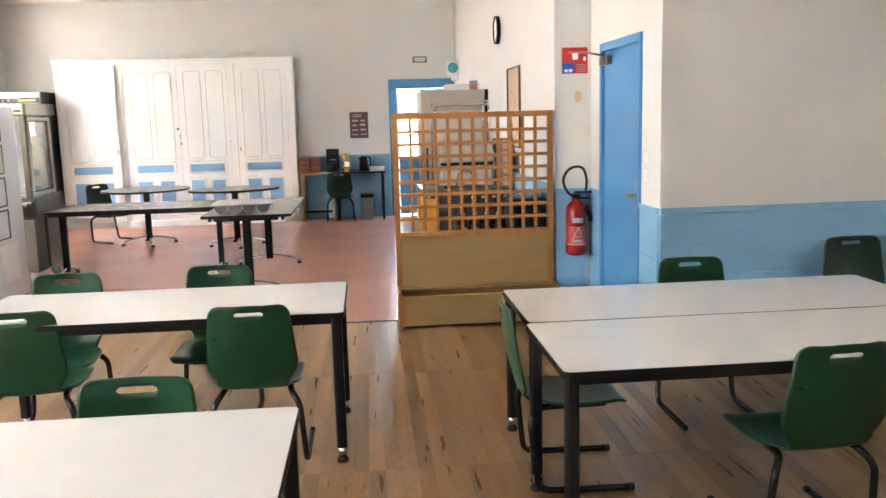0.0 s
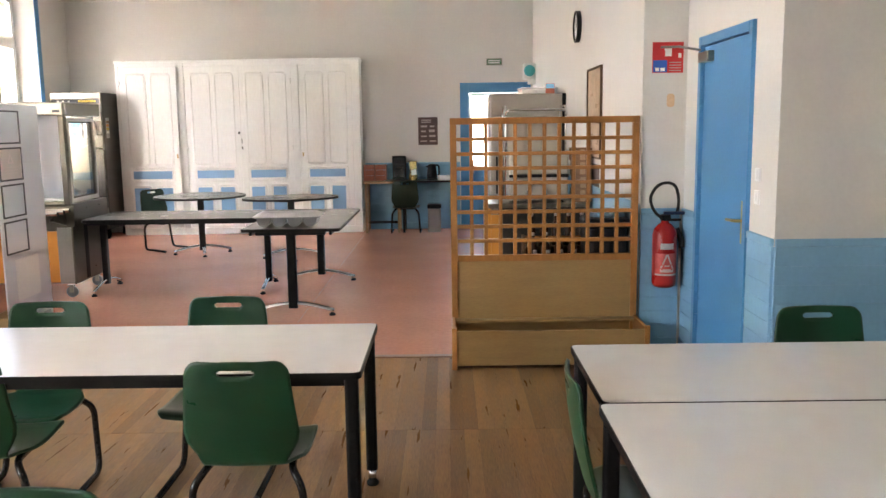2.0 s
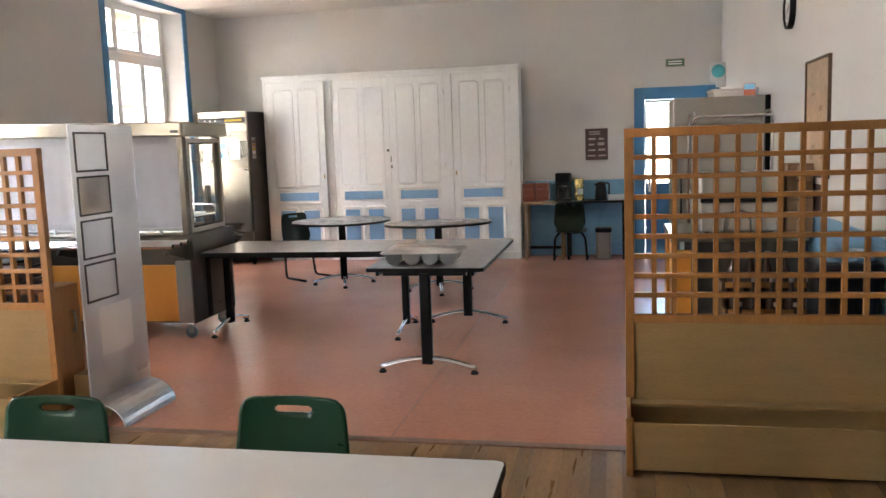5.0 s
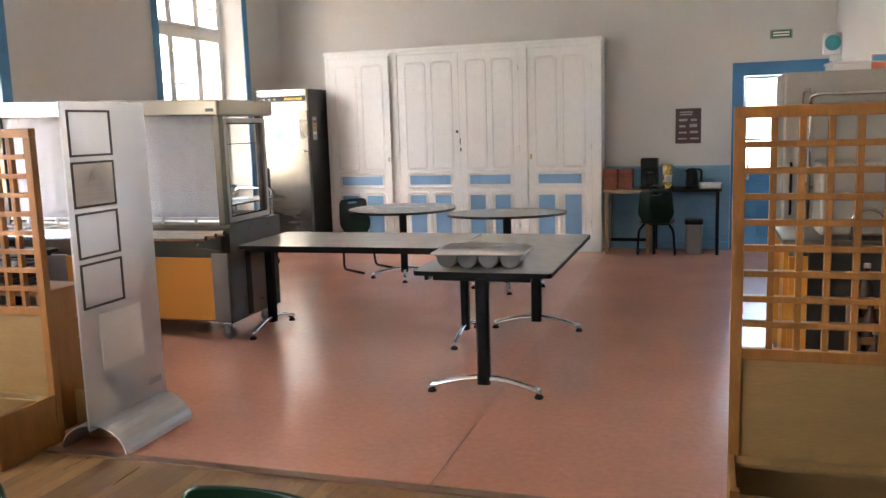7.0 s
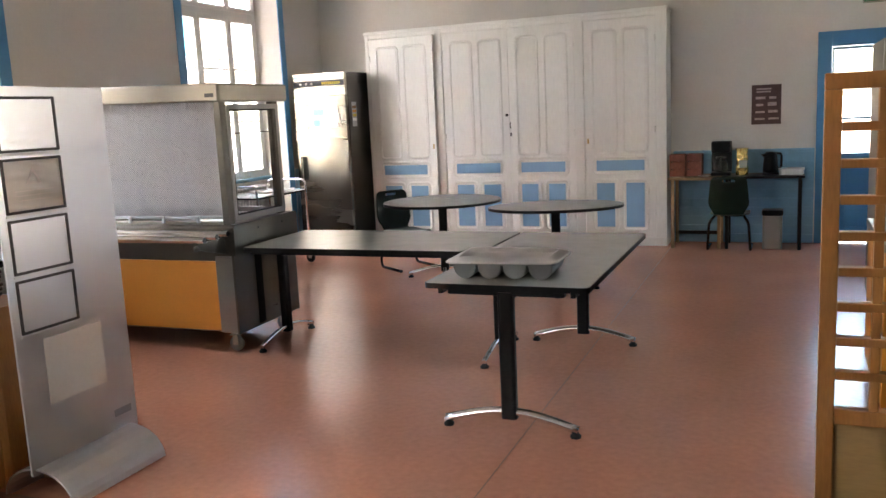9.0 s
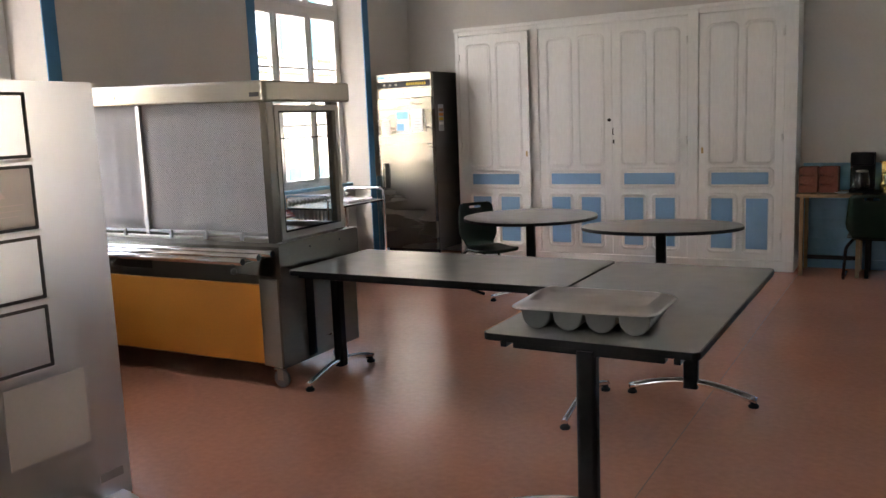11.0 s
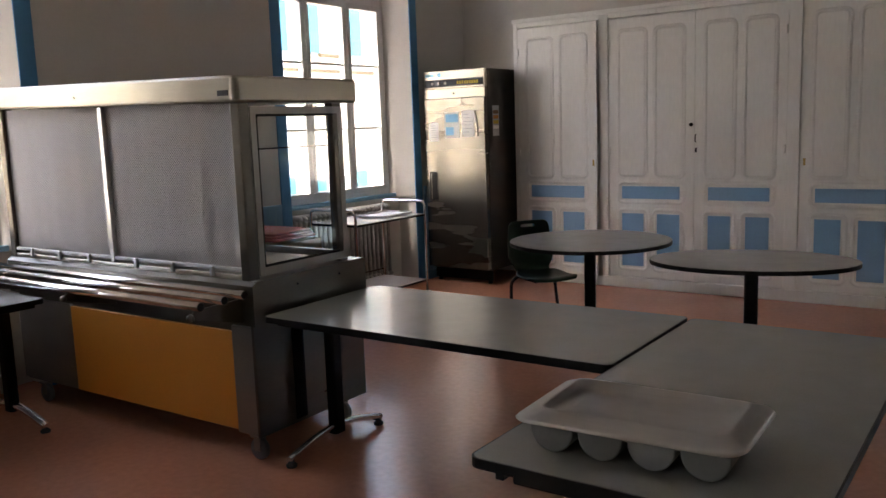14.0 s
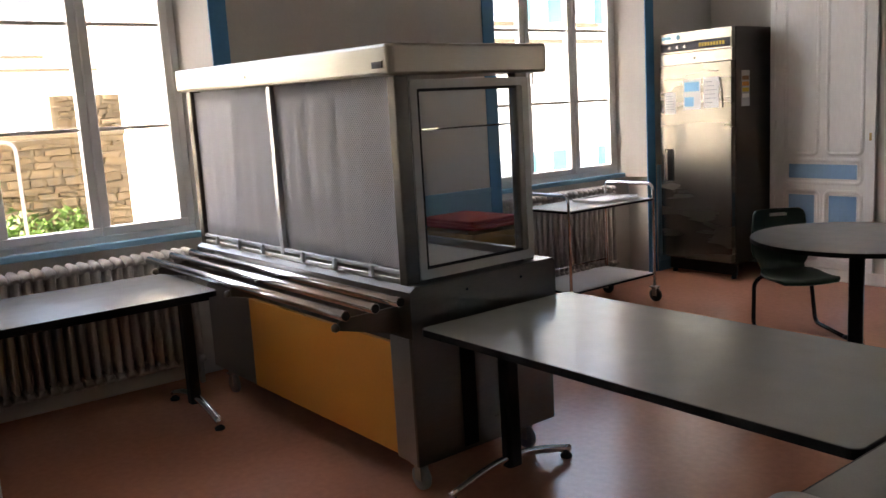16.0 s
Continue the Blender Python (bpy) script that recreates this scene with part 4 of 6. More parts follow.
# ---------------------------------------------------------------- lattice screens with planter box
def lattice_screen(loc, rz, W, label, H=1.66, zr=0.71, box_front=True):
    c = thing("lattice_screen", loc, rz, label, "room divider", "wooden lattice screens")
    T = 0.045
    for a, b in ((0, T), (W - T, W)):
        part("post", bx(a, b, -0.022, 0.022, 0, H - T, bevel=0.003), M_PINE, c)
    part("top_rail", bx(0, W, -0.024, 0.024, H - T, H, bevel=0.003), M_PINE, c)
    part("middle_rail", bx(T, W - T, -0.02, 0.02, zr - T, zr, bevel=0.003), M_PINE, c)
    nc, nr, t = 12, 9, 0.025
    for i in range(1, nc):
        x = T + (W - 2 * T) * i / nc
        part("slat", bx(x - t / 2, x + t / 2, -0.018, 0.014, zr, H - T, bevel=0.003), M_PINE, c)
    for j in range(1, nr):
        z = zr + (H - T - zr) * j / nr
        part("slat", bx(T, W - T, -0.0225, 0.018, z - t / 2, z + t / 2, bevel=0.003), M_PINE, c)
    part("board", bx(T, W - T, -0.008, 0.008, 0.03, zr - T), M_PANEL, c, "plain pale board below the lattice")
    if box_front:
        part("box_front", bx(T * 0.6, W - 0.0, -0.405, -0.387, 0.025, 0.26, bevel=0.002), M_PANEL, c)
        for a in (0.0, W - T + 0.02):
            part("box_side", bx(a, a + 0.024, -0.386, -0.024, 0.0, 0.27, bevel=0.003), M_PINE, c)
        for a in (0.0, W - T + 0.02):
            part("box_post", bx(a - 0.004, a + 0.03, -0.42, -0.387, 0.0, 0.285, bevel=0.003), M_PINE, c)
        part("box_floor", bx(T * 0.6, W - T * 0.6, -0.386, -0.012, 0.07, 0.085), M_PANEL, c)
        part("box_lip", bx(0.03, W - 0.03, -0.10, -0.024, 0.245, 0.262), M_PANEL, c)
    return c


lattice_screen((0.905, 7.455, 0), 0, 1.30, "honey pine lattice screen with pale board and planter box")
lattice_screen((-3.80, 7.50, 0), 0, 1.31, "honey pine lattice screen behind an information stand", H=1.675, zr=0.74)


# ---------------------------------------------------------------- information stand
def info_stand():
    c = thing("information_stand", (-2.208, 7.385, 0), 0, "frosted acrylic information stand on a curved aluminium foot", "display stand")
    b = bm_new()
    n = 16
    out = [(0.203 * math.cos(math.pi * k / n), 0.15 * math.sin(math.pi * k / n)) for k in range(n + 1)]
    inn = [(0.195 * math.cos(math.pi * k / n), 0.142 * math.sin(math.pi * k / n)) for k in range(n + 1)]
    prism(b, out + inn[::-1], 0.02, 0.60, axis="y")
    part("base", b, M_ALU, c, "half-round aluminium foot")
    b = bm_new()
    prism(b, rrect(0.0, 0.645, 0.12, 1.80, 0.012), -0.005, 0.005, axis="x")
    p = part("panel", b, M_FROST, c, "frosted clear acrylic sheet")
    for k in range(4):
        z1 = 1.758 - 0.2585 * k
        z0 = z1 - 0.234
        y0, y1 = 0.036, 0.352
        b = ring_plate(bm_new(), rrect(y0, y1, z0, z1, 0.004, 2), rrect(y0 + 0.0115, y1 - 0.0115, z0 + 0.0115, z1 - 0.0115, 0.002, 2), 0.006, 0.012, axis="x")
        f = part("pocket_frame", b, M_GREYF, c, "dark document frame")
        if k == 1:
            part("sheet", bx(0.0065, 0.0085, y0 + 0.012, y1 - 0.012, z0 + 0.012, z1 - 0.012), M_BROWN2, f, "grey-brown notice")
            tri = ring_plate(bm_new(), [(y0 + 0.115, z0 + 0.12), (y0 + 0.20, z0 + 0.12), (y0 + 0.157, z0 + 0.195)],
                             [(y0 + 0.135, z0 + 0.132), (y0 + 0.18, z0 + 0.132), (y0 + 0.157, z0 + 0.172)], 0.0085, 0.0095, axis="x")
            part("mark", tri, M_BROWN3, f)
            b = bm_new()
            for j in range(3):
                box(b, 0.0085, 0.0093, y0 + 0.05 + 0.01 * j, y1 - 0.05 - 0.012 * j, z0 + 0.092 - 0.02 * j, z0 + 0.096 - 0.02 * j)
            part("lines", b, M_BROWN3, f)
        part("ledge", bx(0.006, 0.014, y0 - 0.005, y1 + 0.012, z0 - 0.012, z0 - 0.003), M_WHITE, f)
    part("paper", bx(0.006, 0.0085, 0.14, 0.475, 0.405, 0.705), M_PAPER, c, "blank pale sheet")
    part("marking", bx(0.0055, 0.0075, 0.50, 0.61, 0.215, 0.25), M_POSTERG, c, "small pale maker plate")
    return c


M_BROWN2 = glass_mat("grey_brown_film", (0.66, 0.58, 0.51), 0.5, 1.3)
M_BROWN2.node_tree.nodes["Principled BSDF"].inputs["Transmission Weight"].default_value = 0.75
M_BROWN3 = glass_mat("faint_brown_print", (0.80, 0.66, 0.60), 0.5, 1.3)
M_BROWN3.node_tree.nodes["Principled BSDF"].inputs["Transmission Weight"].default_value = 0.75
M_GREYF = mat("dark_grey_plastic", (0.075, 0.072, 0.075), 0.5, var=0.1)
info_stand()


# ---------------------------------------------------------------- radiators
def radiator(y0, n, label):
    c = thing("radiator", (XW - 0.095, y0, 0), 0, label, "radiator", "cast iron radiators")
    for i in range(n):
        b = bm_new()
        y = i * 0.062
        for x in (-0.055, 0.0, 0.055):
            tube(b, fillet([(x, y, 0.14), (x, y, 0.84)], 0.01), 0.017, 8)
        for z in (0.15, 0.82):
            tube(b, [(-0.075, y, z), (-0.06, y, z + 0.02), (0.06, y, z + 0.02), (0.075, y, z)], 0.026, 8)
            tube(b, [(0, y - 0.031, z), (0, y + 0.031, z)], 0.024, 8)
        if i in (0, n - 1):
            box(b, -0.05, -0.02, y - 0.012, y + 0.012, 0.0, 0.14)
            box(b, 0.02, 0.05, y - 0.012, y + 0.012, 0.0, 0.14)
        part("section", b, M_IRON, c)
    return c


radiator(8.10, 25, "cream painted cast iron column radiator under a window")
radiator(12.25, 21, "cream painted cast iron column radiator behind a trolley")


# ---------------------------------------------------------------- trolley
def trolley():
    c = thing("serving_trolley", (-4.72, 12.10, 0), 0, "chrome tube serving trolley with two pale laminate shelves", "trolley")
    W, L = 0.50, 0.95
    for y in (0.0, L):
        p = fillet([(0.0, y, 0.13), (0.0, y, 0.95), (W, y, 0.95), (W, y, 0.13)], 0.06)
        part("frame", tube(bm_new(), p, 0.012, 10), M_CHROME, c)
    for z in (0.22, 0.82):
        s = part("shelf", bx(0.0, W, 0.0 + 0.012, L - 0.012, z, z + 0.018, bevel=0.003), M_TOP, c)
        part("edge", ring_plate(bm_new(), rrect(-0.003, W + 0.003, 0.009, L - 0.009, 0.01), rrect(0.001, W - 0.001, 0.013, L - 0.013, 0.008), z - 0.004, z + 0.012), M_BLACK, s)
    part("guard", tube(bm_new(), fillet([(0.0, 0.02, 0.30), (0.0, L - 0.02, 0.30)], 0.02), 0.006), M_CHROME, c)
    for x in (0.0, W):
        for y in (0.0, L):
            castor(c, x, y, 0.055)
    return c


trolley()
c = thing("flat_tray", (-4.62, 12.55, 0.8385), 4, "shallow white tray lying on the serving trolley", "tray")
part("base", prism(bm_new(), rrect(0, 0.32, 0, 0.44, 0.03), 0.0, 0.006), M_WHITE, c)
part("rim", ring_plate(bm_new(), rrect(-0.008, 0.328, -0.008, 0.448, 0.035), rrect(0.004, 0.316, 0.004, 0.436, 0.028), 0.0061, 0.020), M_WHITE, c)


# ---------------------------------------------------------------- cutlery tray
def cutlery_tray():
    c = thing("cutlery_tray", (-0.782, 8.80, 0.762), 2.5, "grey plastic cutlery tray of four troughs under a milky lid", "cutlery tray")
    L, D = 0.55, 0.345
    for k in range(4):
        b = bm_new()
        x = 0.077 + k * 0.132
        n = 14
        out = [(x + 0.060 * math.cos(math.pi + math.pi * i / n), 0.062 + 0.0615 * math.sin(math.pi + math.pi * i / n)) for i in range(n + 1)]
        prism(b, out + [(x + 0.064, 0.084), (x - 0.064, 0.084)], 0.025, D - 0.025, bevel=0.004, axis="y")
        part("trough", b, M_TRAY, c)
    b = bm_new()
    ring_plate(b, rrect(0.0, L, 0.0, D, 0.03), rrect(0.02, L - 0.02, 0.02, D - 0.02, 0.02), 0.076, 0.0885)
    part("rim", b, M_TRAY, c)
    # thin warped lid: drooping flange, raised bead, sunken middle
    b = bm_new()
    steps = ((-0.022, 0.083, 0.05), (-0.014, 0.0925, 0.045), (0.012, 0.102, 0.04), (0.030, 0.111, 0.035), (0.040, 0.111, 0.032), (0.048, 0.096, 0.028), (0.10, 0.095, 0.02))
    rings = []
    for o, z, r in steps:
        rings.append([b.verts.new((p[0], p[1], z + 0.010 * noise.noise(Vector((p[0] * 6, p[1] * 6, 1.7))) * (1 if o > -0.02 else 1.6) + 0.004)) for p in rrect(o, L - o, o, D - o, r, 8)])
    k = len(rings[0])
    for p, q in zip(rings, rings[1:]):
        for j in range(k):
            b.faces.new((p[j], p[(j + 1) % k], q[(j + 1) % k], q[j])).smooth = True
    b.faces.new(rings[-1])
    bmesh.ops.recalc_face_normals(b, faces=b.faces[:])
    bmesh.ops.solidify(b, geom=b.faces[:], thickness=0.002)
    part("lid", b, M_LID, c, "warped milky translucent lid")
    return c

cutlery_tray()


# ---------------------------------------------------------------- side desk and what stands on it
def side_desk():
    c = thing("side_desk", (-0.40, 14.36, 0), 0, "narrow dark side desk with a pale worn end", "desk")
    part("desktop", bx(0.56, 1.39, 0, 0.50, 0.765, 0.79, bevel=0.003), M_BLACK, c)
    part("desktop", bx(0.0, 0.558, 0, 0.50, 0.755, 0.787, bevel=0.003), M_WOODP, c, "worn pale wooden top")
    for x, mm in ((0.03, M_WOODP), (0.52, M_WOODP), (0.60, M_BLACK), (1.33, M_BLACK)):
        for y in (0.03, 0.44):
            part("leg", bx(x, x + 0.035, y, y + 0.035, 0, 0.756, bevel=0.003), mm, c)
    part("rail", bx(0.03, 0.55, 0.44, 0.46, 0.10, 0.14), M_BLACK, c)
    return c


M_WOODP = mat("worn_pale_wood", (0.34, 0.22, 0.12), 0.5, var=0.2, scale=5, stretch=(5, 1, 1))
side_desk()
DY, DZ = 14.6, 0.791


def coffee_maker():
    c = thing("coffee_maker", (0.04, DY, DZ), 0, "black filter coffee maker with glass jug", "coffee maker")
    part("base", bx(0, 0.21, -0.11, 0.12, 0, 0.035, bevel=0.008), M_BLACK, c)
    part("tank", bx(0.0, 0.21, 0.03, 0.12, 0.035, 0.37, bevel=0.012), M_BLACK, c)
    part("head", bx(0.005, 0.205, -0.10, 0.03, 0.25, 0.375, bevel=0.015), M_BLACK, c)
    j = part("jug", lathe(bm_new(), [(0.055, 0.036), (0.07, 0.06), (0.072, 0.13), (0.05, 0.18), (0.052, 0.19)], 20, pose(0.105, -0.04, 0)), M_GLASSD, c)
    part("jug_lid", lathe(bm_new(), [(0.053, 0.19), (0.05, 0.205), (0.01, 0.21)], 20, pose(0.105, -0.04, 0)), M_STEEL, j)
    part("jug_handle", tube(bm_new(), fillet([(0.105, -0.10, 0.18), (0.105, -0.145, 0.17), (0.105, -0.145, 0.08), (0.105, -0.105, 0.07)], 0.02), 0.008), M_BLACK, j)


def foil_bag():
    c = thing("coffee_packet", (0.36, DY, DZ), 15, "crumpled gold foil coffee packet", "packet")
    b = bm_new()
    n, rows = 14, 9
    rnd = random.Random(3)
    vs = []
    for j in range(rows):
        k = j / (rows - 1)
        w, d = 0.065 + 0.006 * rnd.uniform(-1, 1), 0.045 * (1 - k) ** 0.6 + 0.004
        vs.append([b.verts.new((w * math.cos(2 * math.pi * i / n) + rnd.uniform(-0.005, 0.005), d * math.sin(2 * math.pi * i / n) + rnd.uniform(-0.005, 0.005), 0.29 * k)) for i in range(n)])
    for a, e in zip(vs, vs[1:]):
        for i in range(n):
            b.faces.new((a[i], a[(i + 1) % n], e[(i + 1) % n], e[i]))
    b.faces.new(vs[0][::-1])
    b.faces.new(vs[-1])
    part("bag", b, M_GOLD, c)
    part("label_strip", bx(-0.04, 0.04, -0.055, -0.051, 0.08, 0.16), M_PAPER, c)


def kettle():
    c = thing("kettle", (0.65, DY, DZ), 20, "black electric kettle on its base", "kettle")
    part("base", lathe(bm_new(), [(0.085, 0), (0.085, 0.018), (0.075, 0.024)], 24), M_BLACK, c)
    part("body", lathe(bm_new(), [(0.078, 0.025), (0.08, 0.06), (0.068, 0.18), (0.062, 0.225), (0.045, 0.24), (0.01, 0.245)], 24), M_BLACK, c)
    part("handle", tube(bm_new(), fillet([(0.055, 0, 0.225), (0.115, 0, 0.22), (0.115, 0, 0.07), (0.07, 0, 0.05)], 0.03), 0.012), M_BLACK, c)
    part("spout", prism(bm_new(), [(-0.055, 0.17), (-0.10, 0.22), (-0.055, 0.22)], -0.02, 0.02, axis="y"), M_BLACK, c)


def crate(x, label):
    c = thing("crate", (x, DY - 0.02, DZ - 0.003), 0, label, "crate", "crates on the side desk")
    for y in (-0.10, 0.10):
        for z in (0.0, 0.085, 0.17):
            part("slat", bx(0, 0.165, y - 0.006, y + 0.006, z + 0.004, z + 0.075, bevel=0.002), M_CRATE, c)
    for x2 in (0.006, 0.159):
        part("end", bx(x2 - 0.006, x2 + 0.006, -0.092, 0.092, 0.004, 0.245, bevel=0.002), M_CRATE, c)
    part("bottom", bx(0.013, 0.152, -0.093, 0.093, 0.004, 0.014), M_CRATE, c)


M_CRATE = mat("red_brown_crate", (0.24, 0.075, 0.045), 0.6, var=0.25, scale=8)
coffee_maker()
foil_bag()
kettle()
crate(-0.395, "small red-brown slatted crate on the worn desk end")
crate(-0.215, "small red-brown slatted crate beside the coffee maker")
c = thing("white_dish", (0.86, DY - 0.03, 0.79), 0, "white lidded plastic dish at the desk corner", "dish")
part("bowl", prism(bm_new(), rrect(-0.12, 0.12, -0.08, 0.08, 0.03), 0, 0.05, bevel=0.008), M_WHITE, c)
part("lid", prism(bm_new(), rrect(-0.13, 0.13, -0.09, 0.09, 0.035), 0.05, 0.068, bevel=0.006), M_WHITE, c)
c = thing("saucer", (-0.02, DY - 0.12, 0.787), 0, "white saucer beside the coffee maker", "saucer")
part("plate", lathe(bm_new(), [(0.03, 0), (0.065, 0.012), (0.066, 0.015), (0.03, 0.006)], 24), M_WHITE, c)
c = thing("waste_bin", (0.68, 14.52, 0), 0, "grey waste bin with dark lid under the desk", "bin")
part("bucket", prism(bm_new(), rrect(-0.10, 0.10, -0.10, 0.10, 0.03), 0, 0.36, bevel=0.008), M_STEELD, c)
part("lid", prism(bm_new(), rrect(-0.108, 0.108, -0.108, 0.108, 0.035), 0.36, 0.42, bevel=0.015), M_BLACK, c)


# ---------------------------------------------------------------- things on the walls
def wall_poster(x0, x1, z0, z1):
    c = thing("poster", (x0, YN, z0), 0, "dark brown poster with rows of pale pictures", "poster")
    W, H = x1 - x0, z1 - z0
    part("sheet", bx(0, W, -0.004, -0.0005, 0, H), M_POSTER, c)
    rnd = random.Random(9)
    part("title", bars(bm_new(), 0.05, W - 0.05, H - 0.09, H - 0.03, -0.004, 2, rnd, 0.016), M_POSTERL, c)
    for k in range(4):
        for j in range(2):
            x, z = 0.03 + 0.135 * j + rnd.uniform(0, 0.02), 0.05 + 0.075 * k
            part("picture", bx(x, x + rnd.uniform(0.07, 0.11), -0.0055, -0.004, z, z + rnd.uniform(0.02, 0.04)), M_POSTERL, c)


M_POSTER = mat("brown_poster_print", (0.10, 0.06, 0.055), 0.55, var=0.2, scale=12)
M_POSTERL = mat("pale_poster_print", (0.42, 0.34, 0.32), 0.55, var=0.3, scale=20)
wall_poster(0.44, 0.745, 1.32, 1.75)

c = thing("exit_sign", (1.515, YN, 2.53), 0, "small green emergency exit sign with pale bars", "exit sign")
part("plate", bx(0, 0.245, -0.012, -0.0005, 0, 0.105, bevel=0.003), M_SIGNG, c)
part("border", ring_plate(bm_new(), rrect(0.004, 0.241, 0.004, 0.101, 0.004, 2), rrect(0.012, 0.233, 0.012, 0.093, 0.003, 2), -0.0135, -0.012, axis="y"), M_POSTERL, c)
part("writing", bars(bm_new(), 0.03, 0.215, 0.022, 0.085, -0.012, 2, random.Random(2), 0.018), M_PAPER, c)

c = thing("emergency_lamp", (XE, 14.42, 2.40), 0, "round turquoise emergency lamp in a pale holder", "lamp")
part("holder", bx(-0.19, -0.0005, -0.02, 0.06, -0.12, 0.12, bevel=0.02), M_WHITE, c)
part("lens", lathe(bm_new(), [(0.085, 0.0), (0.084, 0.025), (0.062, 0.055), (0.02, 0.068)], 24, pose(-0.095, -0.02, 0.01, 90, 0, 0)), M_TEAL, c)
part("bracket", bx(-0.12, -0.0005, 0.0, 0.04, -0.19, -0.121, bevel=0.006), M_WHITE, c)

c = thing("wall_clock", (XE, 10.28, 2.575), 0, "round wall clock with black rim and white face", "clock")
part("rim", ring_plate(bm_new(), circle(0, 0, 0.155, 40), circle(0, 0, 0.135, 40), -0.045, -0.001, axis="x"), M_BLACK, c)
f = part("face", prism(bm_new(), circle(0, 0, 0.136, 40), -0.03, -0.002, axis="x"), M_WHITE, c)
for k in range(12):
    part("mark", bx(-0.0315, -0.030, -0.004, 0.004, 0.10, 0.122, m=pose(0, 0, 0, 30 * k, 0, 0)), M_INK, f)
for a, l, w in ((60, 0.07, 0.006), (250, 0.105, 0.004)):
    part("clock_hand", bx(-0.035, -0.0335, -w, w, -0.01, l, m=pose(0, 0, 0, a, 0, 0)), M_INK, c)

M_TAN = mat("tan_print", (0.38, 0.25, 0.15), 0.55, var=0.2, scale=8)
c = thing("framed_picture", (XE, 8.97, 1.30), 0, "tall brown print in a thin dark frame", "picture")
part("frame", ring_plate(bm_new(), rrect(0, 0.70, 0, 0.81, 0.004, 2), rrect(0.016, 0.684, 0.016, 0.794, 0.003, 2), -0.022, -0.0005, axis="x"), M_WOODSH, c)
part("print", bx(-0.010, -0.004, 0.014, 0.686, 0.014, 0.796), mat("brown_print", (0.50, 0.34, 0.22), 0.5, var=0.22, scale=5, grain=18), c)
rnd = random.Random(4)
for k in range(7):
    y, z = rnd.uniform(0.05, 0.52), rnd.uniform(0.06, 0.68)
    part("patch", bx(-0.0115, -0.010, y, y + rnd.uniform(0.05, 0.12), z, z + rnd.uniform(0.015, 0.04)), M_TAN, c)
c = thing("notice", (XE, 8.98, 0.98), 0, "dark notice hung below the framed picture", "notice")
part("sheet", bx(-0.006, -0.0005, 0.1, 0.45, 0.0, 0.27), M_POSTER, c)

c = thing("fire_sign", (2.29, 7.478, 1.945), 0, "red and blue fire safety sign with white symbols", "sign")
part("plate", bx(0, 0.21, -0.004, -0.0005, 0, 0.205), M_REDFLAT, c)
part("blue_field", bx(0.004, 0.10, -0.0055, -0.004, 0.004, 0.085), M_BLUEFLAT, c)
for x, z, w, h in ((0.085, 0.11, 0.045, 0.04), (0.08, 0.15, 0.05, 0.012), (0.175, 0.10, 0.02, 0.03), (0.02, 0.012, 0.025, 0.022), (0.055, 0.012, 0.03, 0.022)):
    part("symbol", bx(x, x + w, -0.007, -0.0055, z, z + h, bevel=0.0006), M_PAPER, c)
for k in range(4):
    part("line", bx(0.115, 0.195, -0.0055, -0.004, 0.012 + 0.018 * k, 0.018 + 0.018 * k), M_POSTERL, c)
c = thing("wall_plug", (2.42, 7.478, 1.76), 0, "small beige cover plate on the recess wall", "cover plate")
part("plate", prism(bm_new(), rrect(-0.026, 0.026, -0.045, 0.045, 0.02), -0.008, -0.0005, axis="y"), mat("beige_plastic", (0.66, 0.45, 0.28), 0.5), c)


